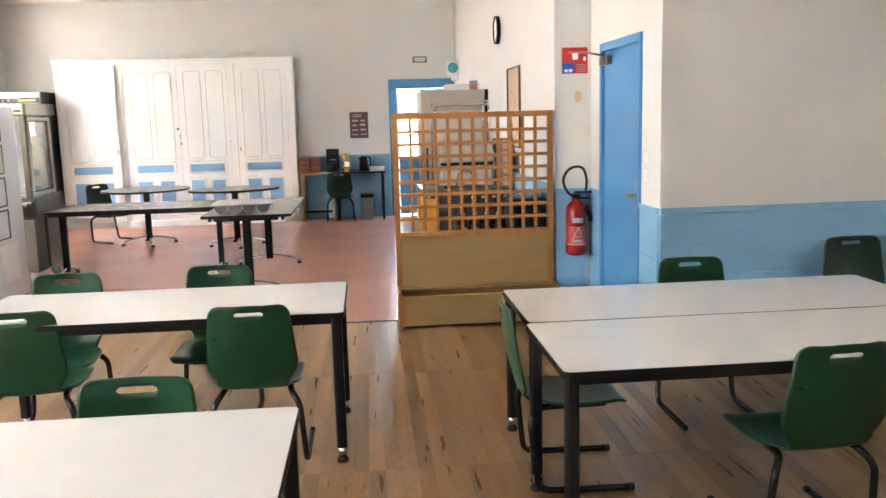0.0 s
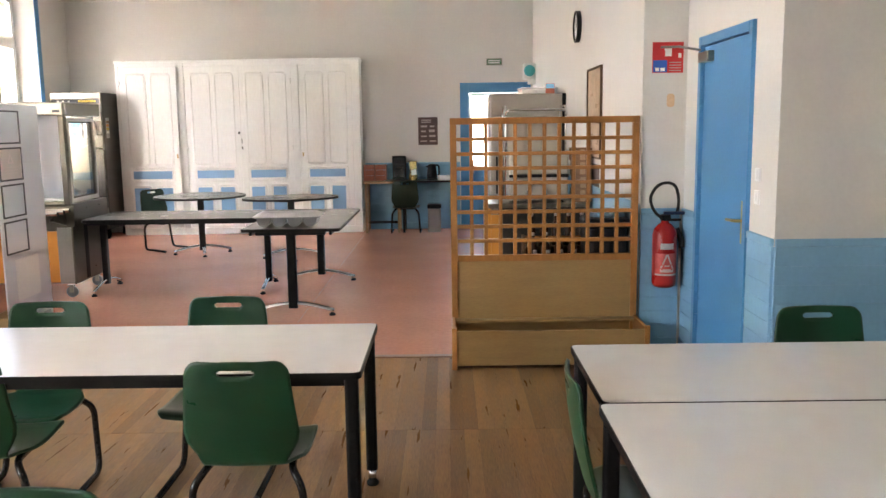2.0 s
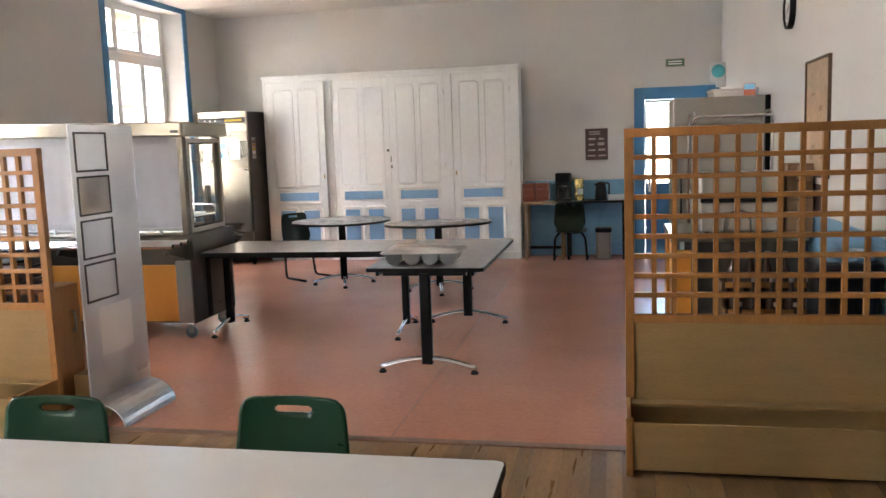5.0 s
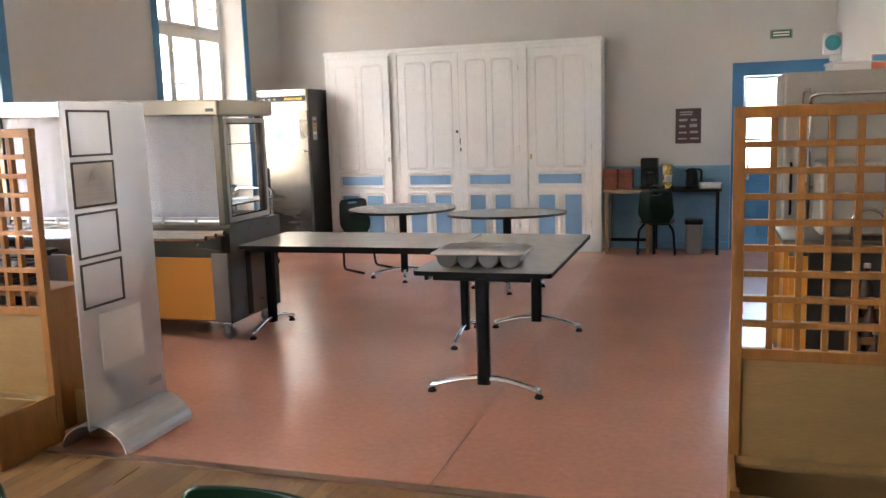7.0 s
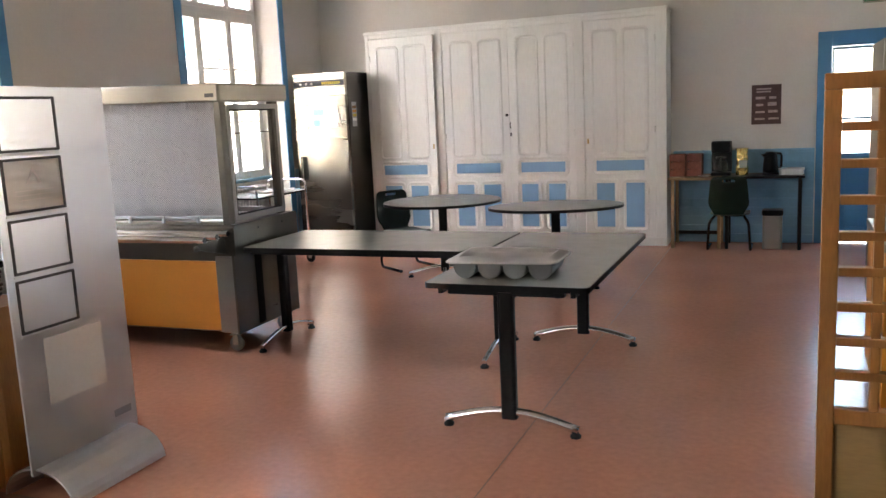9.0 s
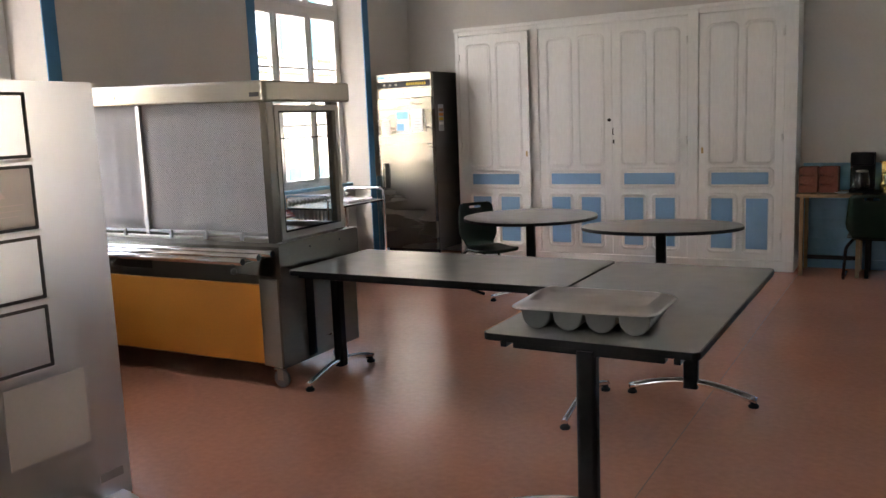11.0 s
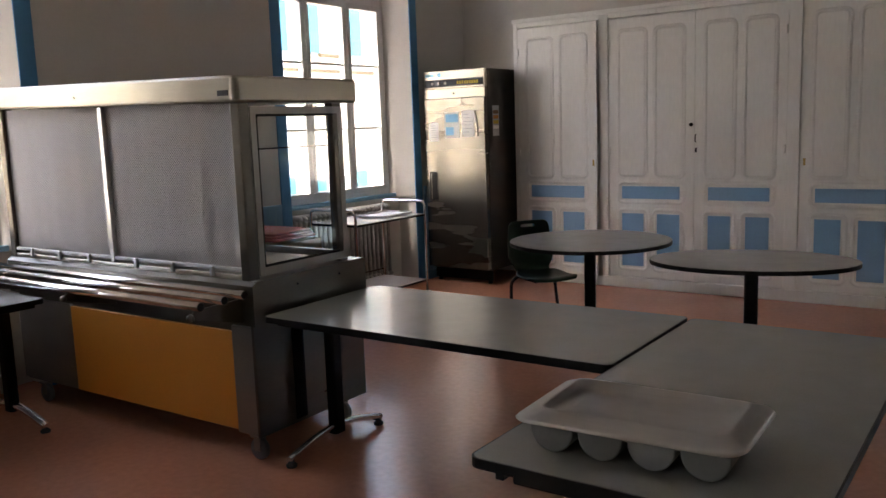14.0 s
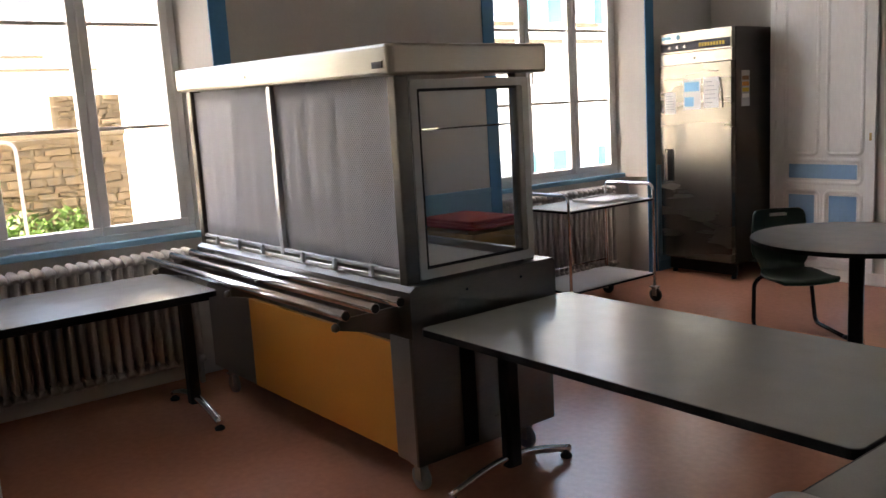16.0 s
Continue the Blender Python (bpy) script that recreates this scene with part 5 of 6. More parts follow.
def extinguisher():
    c = thing("fire_extinguisher", (2.375, 7.37, 0.485), 0, "red fire extinguisher with white label hung on the wall", "fire extinguisher")
    part("cylinder", lathe(bm_new(), [(0.06, 0.0), (0.078, 0.012), (0.082, 0.035), (0.082, 0.36), (0.074, 0.40), (0.045, 0.435), (0.028, 0.445), (0.028, 0.46)], 28), M_RED, c)
    b = bm_new()
    n = 12
    for z0, z1, mm, nm in ((0.088, 0.10, M_DULLW, "white_band"), (0.10, 0.24, M_DULLW, "label_sheet"), (0.27, 0.31, M_DULLW, "label_strip")):
        b = bm_new()
        pts = [(0.0835 * math.cos(a), 0.0835 * math.sin(a)) for a in [radians((-150 + 120 * k / n) if nm != "label_strip" else (-122 + 64 * k / n)) for k in range(n + 1)]]
        inn = [(p[0] * 0.99, p[1] * 0.99) for p in pts]
        prism(b, pts + inn[::-1], z0, z1)
        part(nm, b, M_REDW if nm == "label_sheet" else mm, c)
    for k in range(9):
        z = 0.112 + 0.0135 * k
        if k in (0, 8):
            spans = ((-122, -58),) if k == 0 else ((-97, -83),)
        else:
            h = 32 * (1 - k / 8.0) + 6
            spans = ((-90 - h, -90 - h + 7), (-90 + h - 7, -90 + h)) + (((-90 - h + 14, -90 + h - 14),) if h > 20 and k % 2 else ())
        for a0, a1 in spans:
            pts = [(0.0842 * math.cos(a), 0.0842 * math.sin(a)) for a in [radians(a0 + (a1 - a0) * j / 8) for j in range(9)]]
            part("print_line", prism(bm_new(), pts + [(p[0] * 0.995, p[1] * 0.995) for p in pts][::-1], z, z + (0.0075 if k % 2 and len(spans) == 3 else 0.0135)), M_DULLW, c)
    v = part("valve", bx(-0.03, 0.035, -0.03, 0.03, 0.46, 0.50, bevel=0.008), M_BLACK, c)
    part("lever", bx(-0.01, 0.13, -0.014, 0.014, 0.50, 0.522, bevel=0.005), M_BLUEK, c, "dark blue squeeze lever")
    part("carry_grip", bx(0.0, 0.11, -0.012, 0.012, 0.455, 0.472, bevel=0.004), M_BLACK, c)
    part("hose", tube(bm_new(), fillet([(-0.02, -0.02, 0.475), (-0.085, -0.05, 0.52), (-0.125, -0.05, 0.62), (-0.06, -0.04, 0.72), (0.06, -0.02, 0.72), (0.095, 0.0, 0.60), (0.085, 0.02, 0.50)], 0.08, 8), 0.0105, 10), M_RUBBER, c, "black rubber hose")
    part("nozzle", tube(bm_new(), [(0.085, 0.02, 0.40), (0.12, 0.015, 0.32), (0.125, 0.015, 0.27)], 0.02, 12), M_RUBBER, c)
    part("wall_bracket", bx(-0.03, 0.03, 0.078, 0.094, 0.28, 0.42, bevel=0.003), M_BLACK, c)


M_REDW = mat("pink_red_label", (0.52, 0.08, 0.07), 0.5, var=0.15, scale=30)
M_DULLW = mat("worn_white_print", (0.50, 0.44, 0.43), 0.6, var=0.2, scale=40)
M_BLUEK = mat("dark_blue_plastic", (0.015, 0.03, 0.09), 0.4)
extinguisher()
for z, h in ((1.21, 0.075), (1.33, 0.07)):
    c = thing("light_switch", (XD, 6.09, z), 0, "white square light switch beside the blue door", "switch", "switches beside the door")
    part("plate", bx(-0.010, -0.0005, -0.035, 0.035, -h / 2, h / 2, bevel=0.003), M_WHITE, c)
    part("rocker", bx(-0.015, -0.010, -0.012, 0.012, -0.022, 0.022, bevel=0.002), M_WHITE, c)


# ---------------------------------------------------------------- kitchen side behind the lattice
M_CAB = mat("matte_warm_grey_steel", (0.44, 0.41, 0.37), 0.45, metal=0.55, var=0.07, scale=2, grain=60, bump=0.01)
c = thing("steel_cabinet", (1.385, 11.15, 0), 0, "tall stainless steel cabinet against the wall", "cabinet")
part("body", bx(0, 0.80, 0.03, 0.80, 0.12, 1.955, bevel=0.006), M_CAB, c)
part("door", bx(0.012, 0.788, 0.0, 0.029, 0.16, 1.70, bevel=0.005), M_CAB, c)
part("head_panel", bx(0.012, 0.788, 0.005, 0.029, 1.715, 1.94, bevel=0.005), M_CAB, c)
part("handle", tube(bm_new(), fillet([(0.06, 0.0, 1.25), (0.06, -0.05, 1.25), (0.06, -0.05, 0.85), (0.06, 0.0, 0.85)], 0.02), 0.010), M_BLACK, c)
for x in (0.06, 0.74):
    for y in (0.08, 0.74):
        part("foot", lathe(bm_new(), [(0.025, 0), (0.02, 0.12)], 12, pose(x, y, 0)), M_BLACK, c)
part("side_strip", bx(0.801, 0.842, 0.01, 0.30, 0.10, 1.955, bevel=0.003), M_BLACK, c, "black edge strip")
c = thing("storage_box", (1.75, 11.35, 1.955), 4, "flat white storage box lying on the steel cabinet", "box")
part("box", bx(0, 0.40, 0, 0.30, 0, 0.055, bevel=0.006), M_WHITE, c)
part("lid", bx(-0.008, 0.408, -0.008, 0.308, 0.056, 0.078, bevel=0.006), M_WHITE, c)
c = thing("detergent_box", (2.00, 11.2, 1.955), -8, "small orange and white carton on the steel cabinet", "carton")
part("carton", bx(0, 0.10, 0, 0.07, 0, 0.11, bevel=0.002), mat("coral_carton", (0.75, 0.22, 0.14), 0.6), c)
part("panel", bx(0.004, 0.096, -0.0012, 0.0, 0.055, 0.16 - 0.055), M_PAPERB, c)


def dish_trolley():
    c = thing("dish_trolley", (1.50, 10.42, 0), 0, "chrome tube trolley with steel shelves of stacked dishes", "trolley")
    W, D = 0.62, 0.50
    for x in (0.0, W):
        p = fillet([(x, 0, 0.13), (x, 0, 1.80), (x, D, 1.80), (x, D, 0.13)], 0.10)
        part("frame", tube(bm_new(), p, 0.013, 10), M_CHROME, c)
    part("push_bar", tube(bm_new(), fillet([(0, 0.0, 1.70), (0, -0.07, 1.76), (W, -0.07, 1.76), (W, 0.0, 1.70)], 0.06), 0.013, 10), M_CHROME, c)
    for z in (0.30, 0.80, 1.10):
        part("shelf", bx(0.0, W, 0.0, D, z, z + 0.025, bevel=0.004), M_STEEL, c)
    for x in (0.0, W):
        for y in (0.0, D):
            castor(c, x, y, 0.055)
    for k, (x, y, z, n) in enumerate(((0.17, 0.2, 1.126, 7), (0.44, 0.25, 1.126, 5), (0.2, 0.25, 0.826, 8), (0.46, 0.22, 0.826, 6))):
        s = thing("plate_stack", (1.50 + x, 10.42 + y, z), 0, "stack of white plates on a trolley shelf", "plates", "stacked plates")
        for j in range(n):
            part("plate", lathe(bm_new(), [(0.05, 0.012 * j), (0.105, 0.012 * j + 0.014), (0.106, 0.012 * j + 0.017), (0.05, 0.012 * j + 0.006)], 24), M_WHITE, s)


dish_trolley()


def wash_table():
    c = thing("prep_table", (1.25, 9.25, 0), 0, "steel topped work table with orange end panels", "work table")
    W, D = 0.92, 0.95
    part("worktop", bx(-0.01, W, -0.01, D, 0.86, 0.90, bevel=0.006), M_STEEL, c)
    for y in (0.0, D - 0.30):
        part("end_panel", bx(0.0, 0.03, y, y + 0.28, 0.10, 0.859, bevel=0.003), M_ORANGE, c, "orange laminate panel")
        part("front", bx(0.135, W - 0.02, y, y + 0.02, 0.10, 0.859, bevel=0.003), M_FRIDGE, c)
    part("corner_panel", bx(0.0305, 0.134, -0.002, 0.020, 0.10, 0.80, bevel=0.003), M_ORANGE, c, "orange laminate panel")
    part("shelf", bx(0.031, W - 0.02, 0.03, D - 0.03, 0.35, 0.37), M_STEEL, c)
    for x in (0.04, W - 0.06):
        for y in (0.05, D - 0.07):
            part("leg", prism(bm_new(), rrect(x - 0.018, x + 0.018, y - 0.018, y + 0.018, 0.006), 0.0, 0.86), M_STEELD, c)
    part("tap", tube(bm_new(), fillet([(0.35, 0.80, 0.90), (0.35, 0.80, 1.18), (0.35, 0.58, 1.18), (0.35, 0.58, 1.10)], 0.08, 8), 0.012, 10), M_CHROME, c)


wash_table()


def glass_washer():
    c = thing("glass_washer", (1.45, 9.30, 0.9005), 0, "grey steel counter machine with a black handle bar", "dishwasher")
    W, D, H = 0.54, 0.42, 0.44
    part("body", bx(0.0, W, 0.02, D, 0.02, H, bevel=0.008), M_CAB, c)
    part("hood", bx(0.006, W - 0.006, 0.0, 0.019, 0.265, H - 0.008, bevel=0.006), M_CAB, c)
    part("drop_door", bx(0.006, W - 0.006, 0.0, 0.019, 0.03, 0.228, bevel=0.006), M_CAB, c)
    part("handle_bar", bx(0.0, W, -0.022, 0.018, 0.233, 0.261, bevel=0.006), M_BLACK, c, "black handle bar across the front")
    part("hose", tube(bm_new(), fillet([(0.16, -0.03, 0.0), (0.16, -0.03, 0.14), (0.24, -0.05, 0.19), (0.33, -0.04, 0.15), (0.34, -0.03, 0.0)], 0.07, 6), 0.008, 8), M_CHROME, c)
    for x in (0.05, W - 0.05):
        for y in (0.07, D - 0.06):
            part("foot", lathe(bm_new(), [(0.018, 0.0), (0.014, 0.022)], 12, pose(x, y, 0)), M_BLACK, c)


glass_washer()


def bottle_shelf():
    X0, Y0 = 1.50, 8.12
    c = thing("bottle_rack", (X0, Y0, 0), 0, "stepped dark wooden rack crowded with brown bottles", "bottle rack")
    W, D = 0.56, 0.50
    steps = ((0.02, 0.36), (0.18, 0.48), (0.34, 0.62))
    side = [(0, 0), (D, 0), (D, 0.70), (0.33, 0.70), (0.33, 0.56), (0.17, 0.56), (0.17, 0.44), (0, 0.44)]
    for x in (0, W - 0.02):
        part("side", prism(bm_new(), side, x, x + 0.02, axis="x"), M_WOODSH, c)
    part("back", bx(0.021, W - 0.021, D - 0.012, D, 0.0, 0.69), M_WOODSH, c)
    for y, z in steps:
        part("shelf", bx(0.021, W - 0.021, y - 0.015, y + 0.144, z - 0.02, z), M_WOODSH, c)
        part("rail", bx(0.021, W - 0.021, y - 0.015, y - 0.003, z + 0.05, z + 0.085), M_PINE, c)
        for k in range(1, 5):
            part("divider", bx(0.021 + 0.1036 * k - 0.004, 0.021 + 0.1036 * k + 0.004, y, y + 0.13, z + 0.0005, z + 0.07), M_WOODSH, c)
    part("riser", bx(0.021, W - 0.021, 0.005, 0.017, 0.02, 0.339), M_WOODSH, c)
    rnd = random.Random(8)
    base = None
    for y, z in steps:
        for k in range(5):
            loc = (X0 + 0.073 + 0.1036 * k + rnd.uniform(-0.004, 0.004), Y0 + y + 0.06 + rnd.uniform(-0.006, 0.006), z + 0.0005)
            if base is None:
                base = thing("bottle", loc, 0, "brown glass bottle with pale cap in a rack", "bottle", "brown bottles in the rack")
                part("glass", lathe(bm_new(), [(0.034, 0), (0.036, 0.02), (0.036, 0.15), (0.014, 0.20), (0.014, 0.25)], 16), M_AMBER, base)
                part("cap", lathe(bm_new(), [(0.017, 0.242), (0.017, 0.262), (0.014, 0.266)], 12), M_POSTERL, base)
            else:
                copy_thing(base, pose(*loc, 0, 0, rnd.uniform(0, 90)))
    # dark bin with a pale blue bag, in the corner behind the screen
    c = thing("waste_bin", (1.885, 7.66, 0), 0, "dark navy waste bin with a pale blue bag on it", "bin")
    part("body", prism(bm_new(), rrect(0, 0.31, 0, 0.30, 0.05), 0.0, 0.86, bevel=0.01), M_NAVY, c)
    part("lid", prism(bm_new(), rrect(-0.012, 0.322, -0.012, 0.312, 0.055), 0.861, 0.93, bevel=0.02), M_NAVY, c)
    b = bm_new()
    bmesh.ops.create_icosphere(b, subdivisions=3, radius=1.0)
    for v in b.verts:
        w = 1 + 0.22 * noise.noise(v.co * 2.5) + 0.10 * noise.noise(v.co * 7)
        v.co = Vector((0.18 + 0.12 * v.co.x * w, 0.15 + 0.12 * v.co.y * w, max(0.93, 0.945 + 0.05 * v.co.z * w)))
    part("bag", b, M_BAG, c, "crumpled pale blue plastic bag")
    for k, (x, y, z, w, d, h) in enumerate(((2.035, 9.30, 0.901, 0.17, 0.24, 0.12), (2.045, 9.31, 1.022, 0.16, 0.22, 0.12), (2.04, 9.32, 1.143, 0.165, 0.20, 0.13), (2.035, 9.31, 1.274, 0.17, 0.22, 0.12))):
        t = thing("carton", (x, y, z), 1.5 * k - 2, "brown cardboard carton in a stack on the work table", "carton", "stacked cartons")
        part("box", bx(0, w, 0, d, 0, h, bevel=0.004), M_BROWN, t)
        part("tape", bx(w / 2 - 0.025, w / 2 + 0.025, -0.0012, -0.0002, 0.01, h - 0.01), M_TAN, t)


M_NAVY = mat("dark_navy_plastic", (0.012, 0.016, 0.028), 0.4, var=0.15, scale=6)
M_BAG = mat("pale_blue_polythene", (0.30, 0.52, 0.70), 0.35, var=0.1, scale=9, bump=0.2)
M_CLOTH = mat("dull_red_cloth", (0.34, 0.05, 0.035), 0.85, var=0.15, scale=8, grain=160, bump=0.2)
M_AMBER = mat("brown_bottle_glass", (0.05, 0.018, 0.008), 0.38, var=0.1, spec=0.35)
bottle_shelf()
M_TRAYD = mat("dark_brown_tray", (0.06, 0.03, 0.025), 0.4)
# beside the second screen
c = thing("cardboard_box", (-2.47, 7.60, 0), 6, "open brown cardboard box standing beside the screen", "box")
for a in ((0, 0.22, 0, 0.006), (0, 0.22, 0.294, 0.30), (0, 0.006, 0.007, 0.293), (0.214, 0.22, 0.007, 0.293)):
    part("side", bx(a[0], a[1], a[2], a[3], 0.006, 0.26), M_PANEL, c)
part("bottom", bx(0, 0.22, 0, 0.30, 0, 0.0055), M_PANEL, c)
c = thing("tray_shelf", (-3.70, 7.56, 0), 0, "pine shelf with stacked dark trays behind the screen", "shelf")
for x in (0.0, 1.07):
    part("side", bx(x, x + 0.03, 0, 0.34, 0, 0.80, bevel=0.003), M_PINE, c)
for z in (0.12, 0.45, 0.78):
    part("shelf", bx(0.031, 1.069, 0.0, 0.34, z, z + 0.02), M_PINE, c)
part("handle", tube(bm_new(), fillet([(1.10, 0.25, 0.62), (1.125, 0.25, 0.62), (1.125, 0.25, 0.50), (1.10, 0.25, 0.50)], 0.01), 0.007), M_STEEL, c)
for k in range(6):
    t = thing("tray", (-3.28, 7.575, 0.80 + 0.0215 * k), 2 * (k % 3) - 2, "dark brown serving tray in a stack", "tray", "stacked dark trays")
    part("base", prism(bm_new(), rrect(0, 0.44, 0, 0.31, 0.04), 0.0, 0.006), M_TRAYD, t)
    part("rim", ring_plate(bm_new(), rrect(-0.01, 0.45, -0.01, 0.32, 0.045), rrect(0.005, 0.435, 0.005, 0.305, 0.04), 0.0061, 0.0205), M_TRAYD, t)

for k, (a, b2) in enumerate(((9.93, 12.0), (5.81, 7.88), (14.05, YN - 0.02))):
    dado_x("dado_west_%d" % (k + 1), a, b2, XW, 1.0, 1, "pale blue painted dado between the windows")

c = thing("crate_stack", (-4.82, 11.15, 0), 3, "stacked pale wooden crates behind the serving counter", "crate")
for k in range(3):
    z = 0.27 * k
    for y in (0.0, 0.5):
        for j in range(2):
            part("slat", bx(0.0, 0.62, y, y + 0.014, z + 0.012 + 0.125 * j, z + 0.125 + 0.125 * j, bevel=0.002), M_PANEL, c)
    for x in (0.0, 0.606):
        for j in range(2):
            part("slat", bx(x, x + 0.014, 0.015, 0.499, z + 0.012 + 0.125 * j, z + 0.125 + 0.125 * j, bevel=0.002), M_PANEL, c)
    part("bottom", bx(0.015, 0.605, 0.015, 0.499, z, z + 0.011), M_PANEL, c)
c = thing("red_cloth", (-4.80, 11.17, 0.811), 3, "folded dull red cloth lying on wooden crates", "cloth")
for k in range(3):
    part("fold", prism(bm_new(), rrect(0.01 * k, 0.58 - 0.015 * k, 0.01 + 0.006 * k, 0.47 - 0.01 * k, 0.03), 0.021 * k, 0.021 * k + 0.020, bevel=0.006), M_CLOTH, c)


# ---------------------------------------------------------------- outside
structure("ground", bx(-2000, 2000, -2000, 2000, -1.7, -1.3), M_GRAVEL, "pale gravel courtyard reaching the horizon")


def stone_wall(name, x, y0, y1, h, seed, nparts):
    """Rubble wall facing +x: mortar core and uneven stones; a stretch of them as parts, the rest joined."""
    w = structure(name, bx(x - 0.4, x, y0, y1, -1.3, h), M_MORTAR, "sunlit rubble stone courtyard wall")
    rnd = random.Random(seed)
    z = -0.35
    rest, count = bm_new(), 0
    while z < h - 0.06:
        rh = min(rnd.uniform(0.05, 0.11), h - z)
        y = y0 + rnd.uniform(0, 0.1)
        while y < y1 - 0.08:
            L = min(rnd.uniform(0.09, 0.32), y1 - y)
            b = bmesh.new()
            bmesh.ops.create_cube(b, size=1)
            pr = rnd.uniform(0.012, 0.045)
            for v in b.verts:
                j = Vector((rnd.uniform(-0.012, 0.012), rnd.uniform(-0.022, 0.022), rnd.uniform(-0.014, 0.014)))
                s = 0.90 if v.co.x > 0 else 1.0
                v.co = Vector((x - 0.03 + (v.co.x + 0.5) * (pr + 0.03), y + L / 2 + v.co.y * (L - 0.02) * s, z + rh / 2 + v.co.z * (rh - 0.012) * s)) + j
            if count < nparts:
                part("stone", b, M_STONE, w)
                count += 1
            else:
                merge_list.append(b)
            y += L
        z += rh
    return w


merge_list = []
stone_wall("courtyard_wall_1", -10.5, 6.6, 10.93, 1.55, 5, 295)
stone_wall("courtyard_wall_2", -12.6, 10.62, 11.56, 2.13, 6, 100)
b = bm_new()
for q in merge_list:
    merge(b, q)
if len(b.verts):
    part("stonework", b, M_STONE_FAR, bpy.data.objects["courtyard_wall_1"])["kind"] = "stuff"
else:
    b.free()
part("coping", bx(-10.95, -10.42, 6.6, 10.93, 1.555, 1.64, bevel=0.02), M_MORTAR, bpy.data.objects["courtyard_wall_1"])


def facade(name, x, y0, y1, h, rows, label, shutters=True):
    c = thing(name, (x, y0, -1.3), 0, label, "building")
    L = y1 - y0
    part("wall", bx(-6.0, 0, 0, L, 0, h), M_RENDER, c)
    prism_pts = [(-6.4, h), (0.4, h), (-3.0, h + 2.6)]
    part("roof", prism(bm_new(), prism_pts, -0.3, L + 0.3, axis="y"), M_SLATE, c)
    part("cornice", bx(0.001, 0.12, 0, L, h - 0.25, h - 0.02, bevel=0.02), M_MORTAR, c)
    for z in rows:
        part("string_course", bx(0.001, 0.05, 0, L, z - 0.45, z - 0.37), M_MORTAR, c)
        y = 1.0
        while y < L - 1.2:
            w = part("window", bx(0.001, 0.03, y, y + 1.0, z, z + 1.7), M_PVC, c)
            for a in (0.08, 0.54):
                for zz in (0.08, 0.62, 1.16):
                    part("pane", bx(0.03, 0.036, y + a, y + a + 0.38, z + zz, z + zz + 0.46), M_DARKPANE, w)
            part("sill", bx(0.03, 0.12, y - 0.06, y + 1.06, z - 0.08, z), M_MORTAR, w)
            if shutters:
                for s in (y - 0.52, y + 1.02):
                    sh = part("shutter", bx(0.031, 0.06, s, s + 0.50, z, z + 1.7), M_SHUT, w)
                    for k in range(12):
                        part("slat", bx(0.06, 0.072, s + 0.05, s + 0.45, z + 0.08 + 0.13 * k, z + 0.16 + 0.13 * k), M_SHUT, sh)
            y += 2.6
    return c


M_DARKPANE = mat("dim_window_pane", (0.16, 0.17, 0.18), 0.25, var=0.1, bump=0)
facade("courtyard_house", -14.0, 13.4, 31.0, 7.2, (0.15, 4.75), "pale rendered house with turquoise louvred shutters")
facade("far_house", -27.0, 4.0, 18.5, 7.5, (2.6, 5.2), "far pale rendered house with slate roof", False)

c = thing("shrub", (-10.0, 9.82, -1.3), 0, "bright green leafy shrub before the stone wall", "shrub")
rnd = random.Random(12)
b = bm_new()
for k in range(9):
    a = rnd.uniform(0, 6.28)
    tube(b, [(0, 0, 0), (0.12 * math.cos(a), 0.2 * math.sin(a), 1.0), (0.28 * math.cos(a), 0.45 * math.sin(a), 1.6 + rnd.uniform(0, 0.3))], 0.012, 5)
part("stems", b, M_BARK, c)
verts, faces = [], []
for k in range(3600):
    a, r = rnd.uniform(0, 6.28), rnd.uniform(0.3, 1.0) ** 0.5
    p = Vector((0.38 * r * math.cos(a), 0.62 * r * math.sin(a), 1.25 + 1.12 * (1 - r * r * 0.8) * rnd.uniform(0.2, 1.0) + 0.08 * noise.noise(Vector((a * 3, r * 4, 0)))))
    u = Vector((rnd.uniform(-1, 1), rnd.uniform(-1, 1), rnd.uniform(-0.4, 1))).normalized()
    v = u.orthogonal().normalized()
    l, w = rnd.uniform(0.035, 0.07), rnd.uniform(0.015, 0.028)
    i = len(verts)
    verts += [p - u * l, p + v * w, p + u * l, p - v * w]
    faces.append((i, i + 1, i + 2, i + 3))
me = bpy.data.meshes.new("leaves")
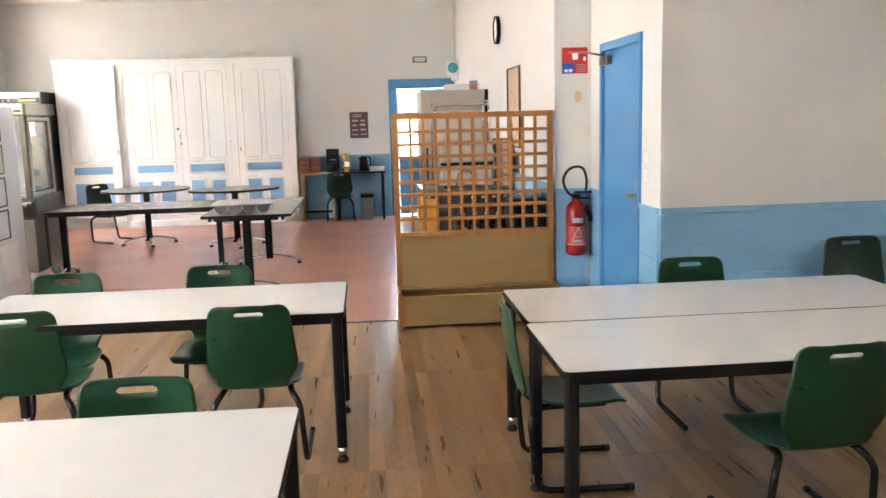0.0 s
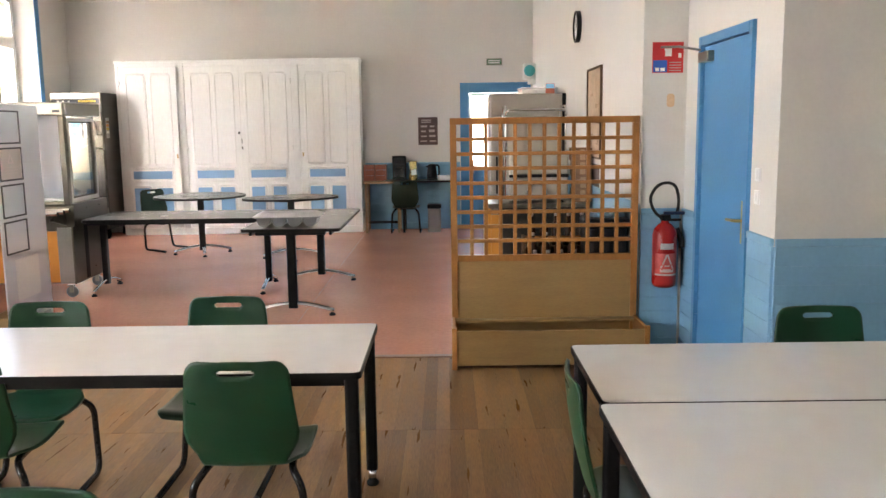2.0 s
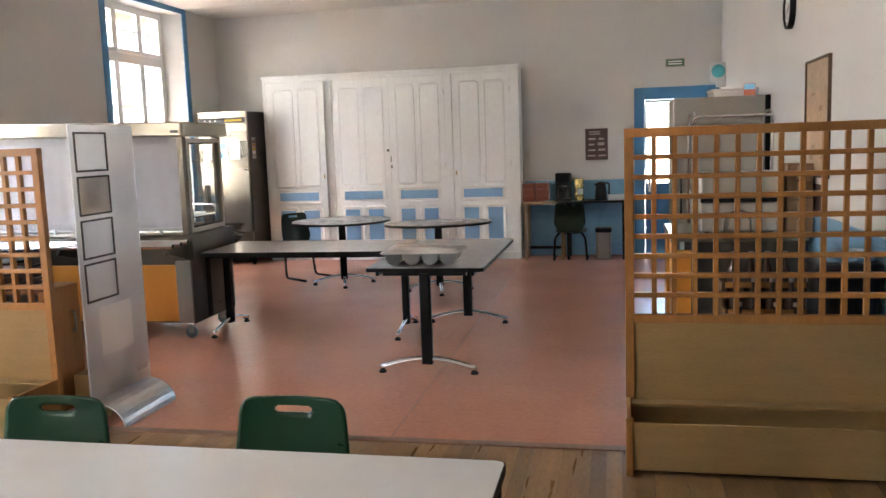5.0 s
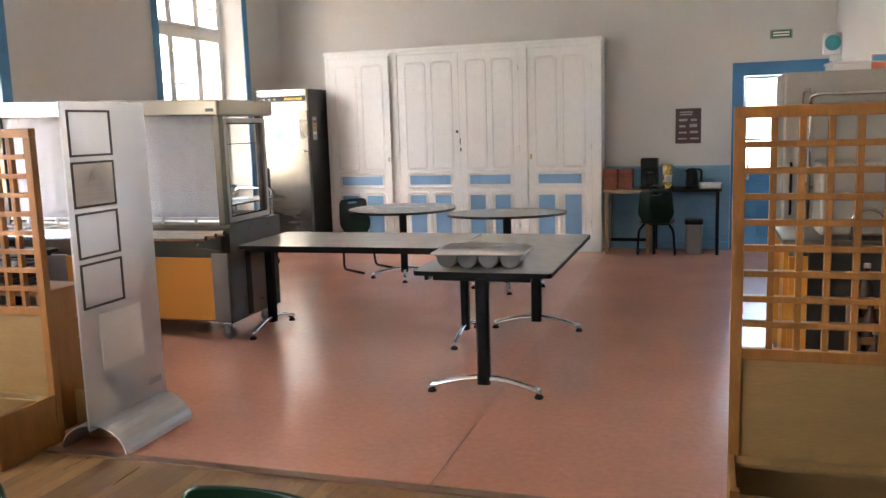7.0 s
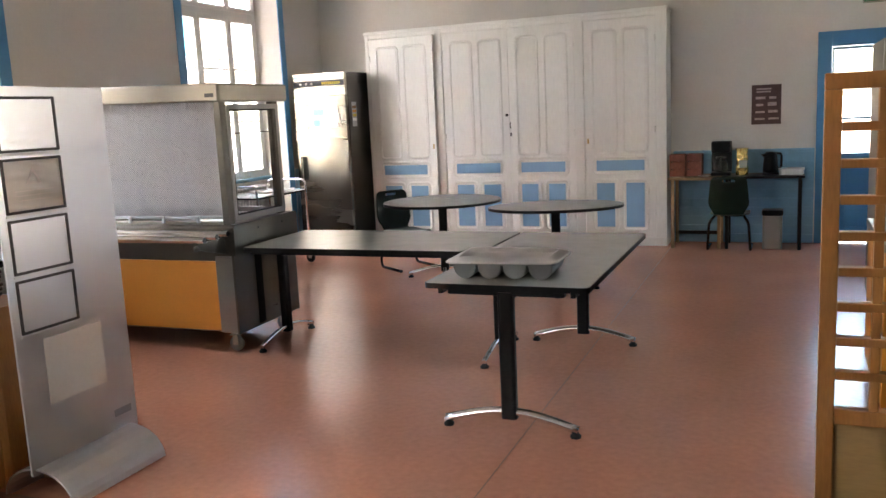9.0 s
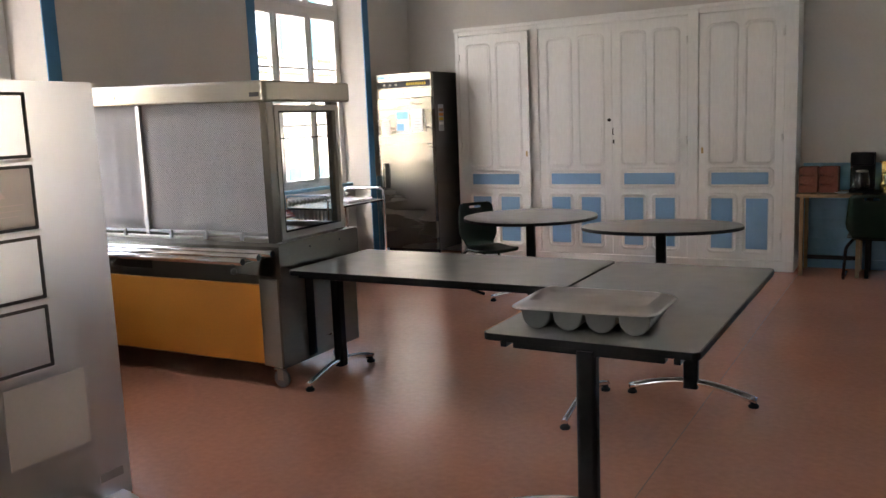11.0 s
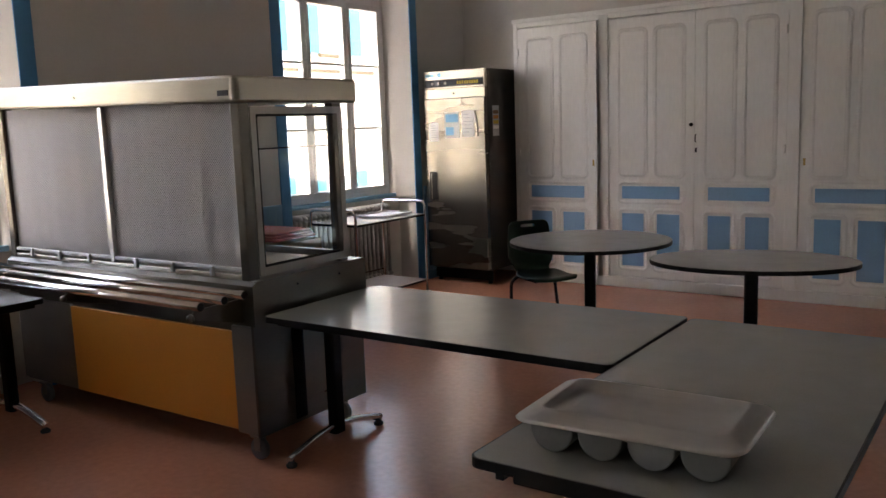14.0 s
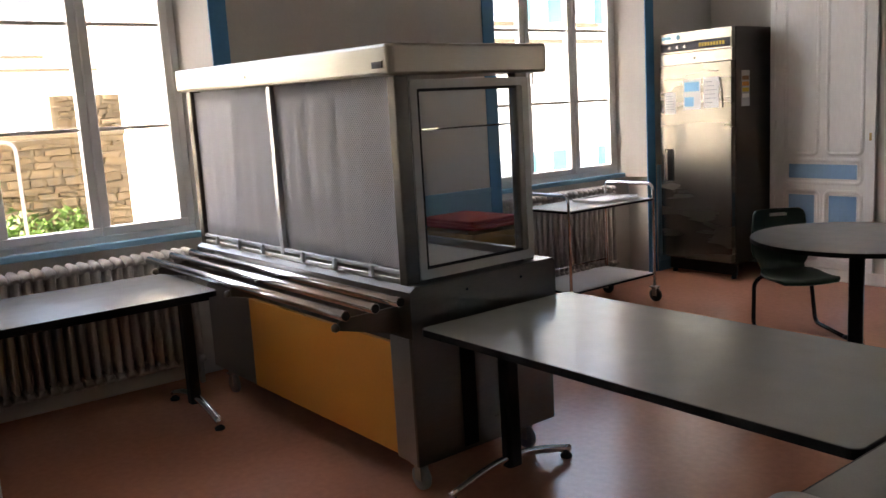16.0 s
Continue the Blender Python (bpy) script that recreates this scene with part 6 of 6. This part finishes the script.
me.from_pydata([tuple(v) for v in verts], [], faces)
me.materials.append(M_LEAF)
lv = new("leaves", me)
lv.parent = c
lv["kind"] = "stuff"

c = thing("garden_rail", (-9.6, 8.8, -1.3), 0, "pale bent metal tube rail in the courtyard", "rail")
part("hoop", tube(bm_new(), fillet([(0, 0, 0), (0, 0, 2.85), (0, 0.75, 2.85), (0, 0.75, 0)], 0.12), 0.02, 8), M_STEELD, c)


# ---------------------------------------------------------------- floor planks
rnd = random.Random(21)
PW = 0.076
shared = {}
rest_v, rest_f = [], []
x, count = XW, 0
while x < XE2:
    y = YS - 0.05
    while y < YSPLIT - 0.04:
        L = 1.4985
        y0, y1 = max(y, YS), min(y + L, YSPLIT - 0.037)
        y += L
        if y1 - y0 < 0.02:
            continue
        x1 = min(x + PW, XE2)
        near = -1.6 < x < 2.45 and y0 > 2.9 and y1 < 7.34
        if near and count < 300:
            if L not in shared:
                bb = bx(0, PW - 0.0005, 0, L - 0.0012, -0.0012, 0.0, bevel=0.0002, seg=1)
                me = bpy.data.meshes.new("plank")
                bb.to_mesh(me)
                bb.free()
                me.materials.append(M_PLANK)
                shared[L] = me
            ob = new("plank", shared[L])
            ob.parent = floor_wood
            ob.location = (x, y0, 0)
            count += 1
        else:
            i = len(rest_v)
            g = 0.0003
            rest_v += [(x + g, y0 + g, 0), (x1 - g, y0 + g, 0), (x1 - g, y1 - g, 0), (x + g, y1 - g, 0),
                       (x + g, y0 + g, -0.0015), (x1 - g, y0 + g, -0.0015), (x1 - g, y1 - g, -0.0015), (x + g, y1 - g, -0.0015)]
            rest_f += [(i, i + 1, i + 2, i + 3), (i, i + 4, i + 5, i + 1), (i + 1, i + 5, i + 6, i + 2), (i + 2, i + 6, i + 7, i + 3), (i + 3, i + 7, i + 4, i)]
    x += PW
me = bpy.data.meshes.new("planks")
me.from_pydata(rest_v, [], rest_f)
me.materials.append(M_PLANK_FAR)
ob = new("planks", me)
ob.parent = floor_wood
ob["kind"] = "stuff"
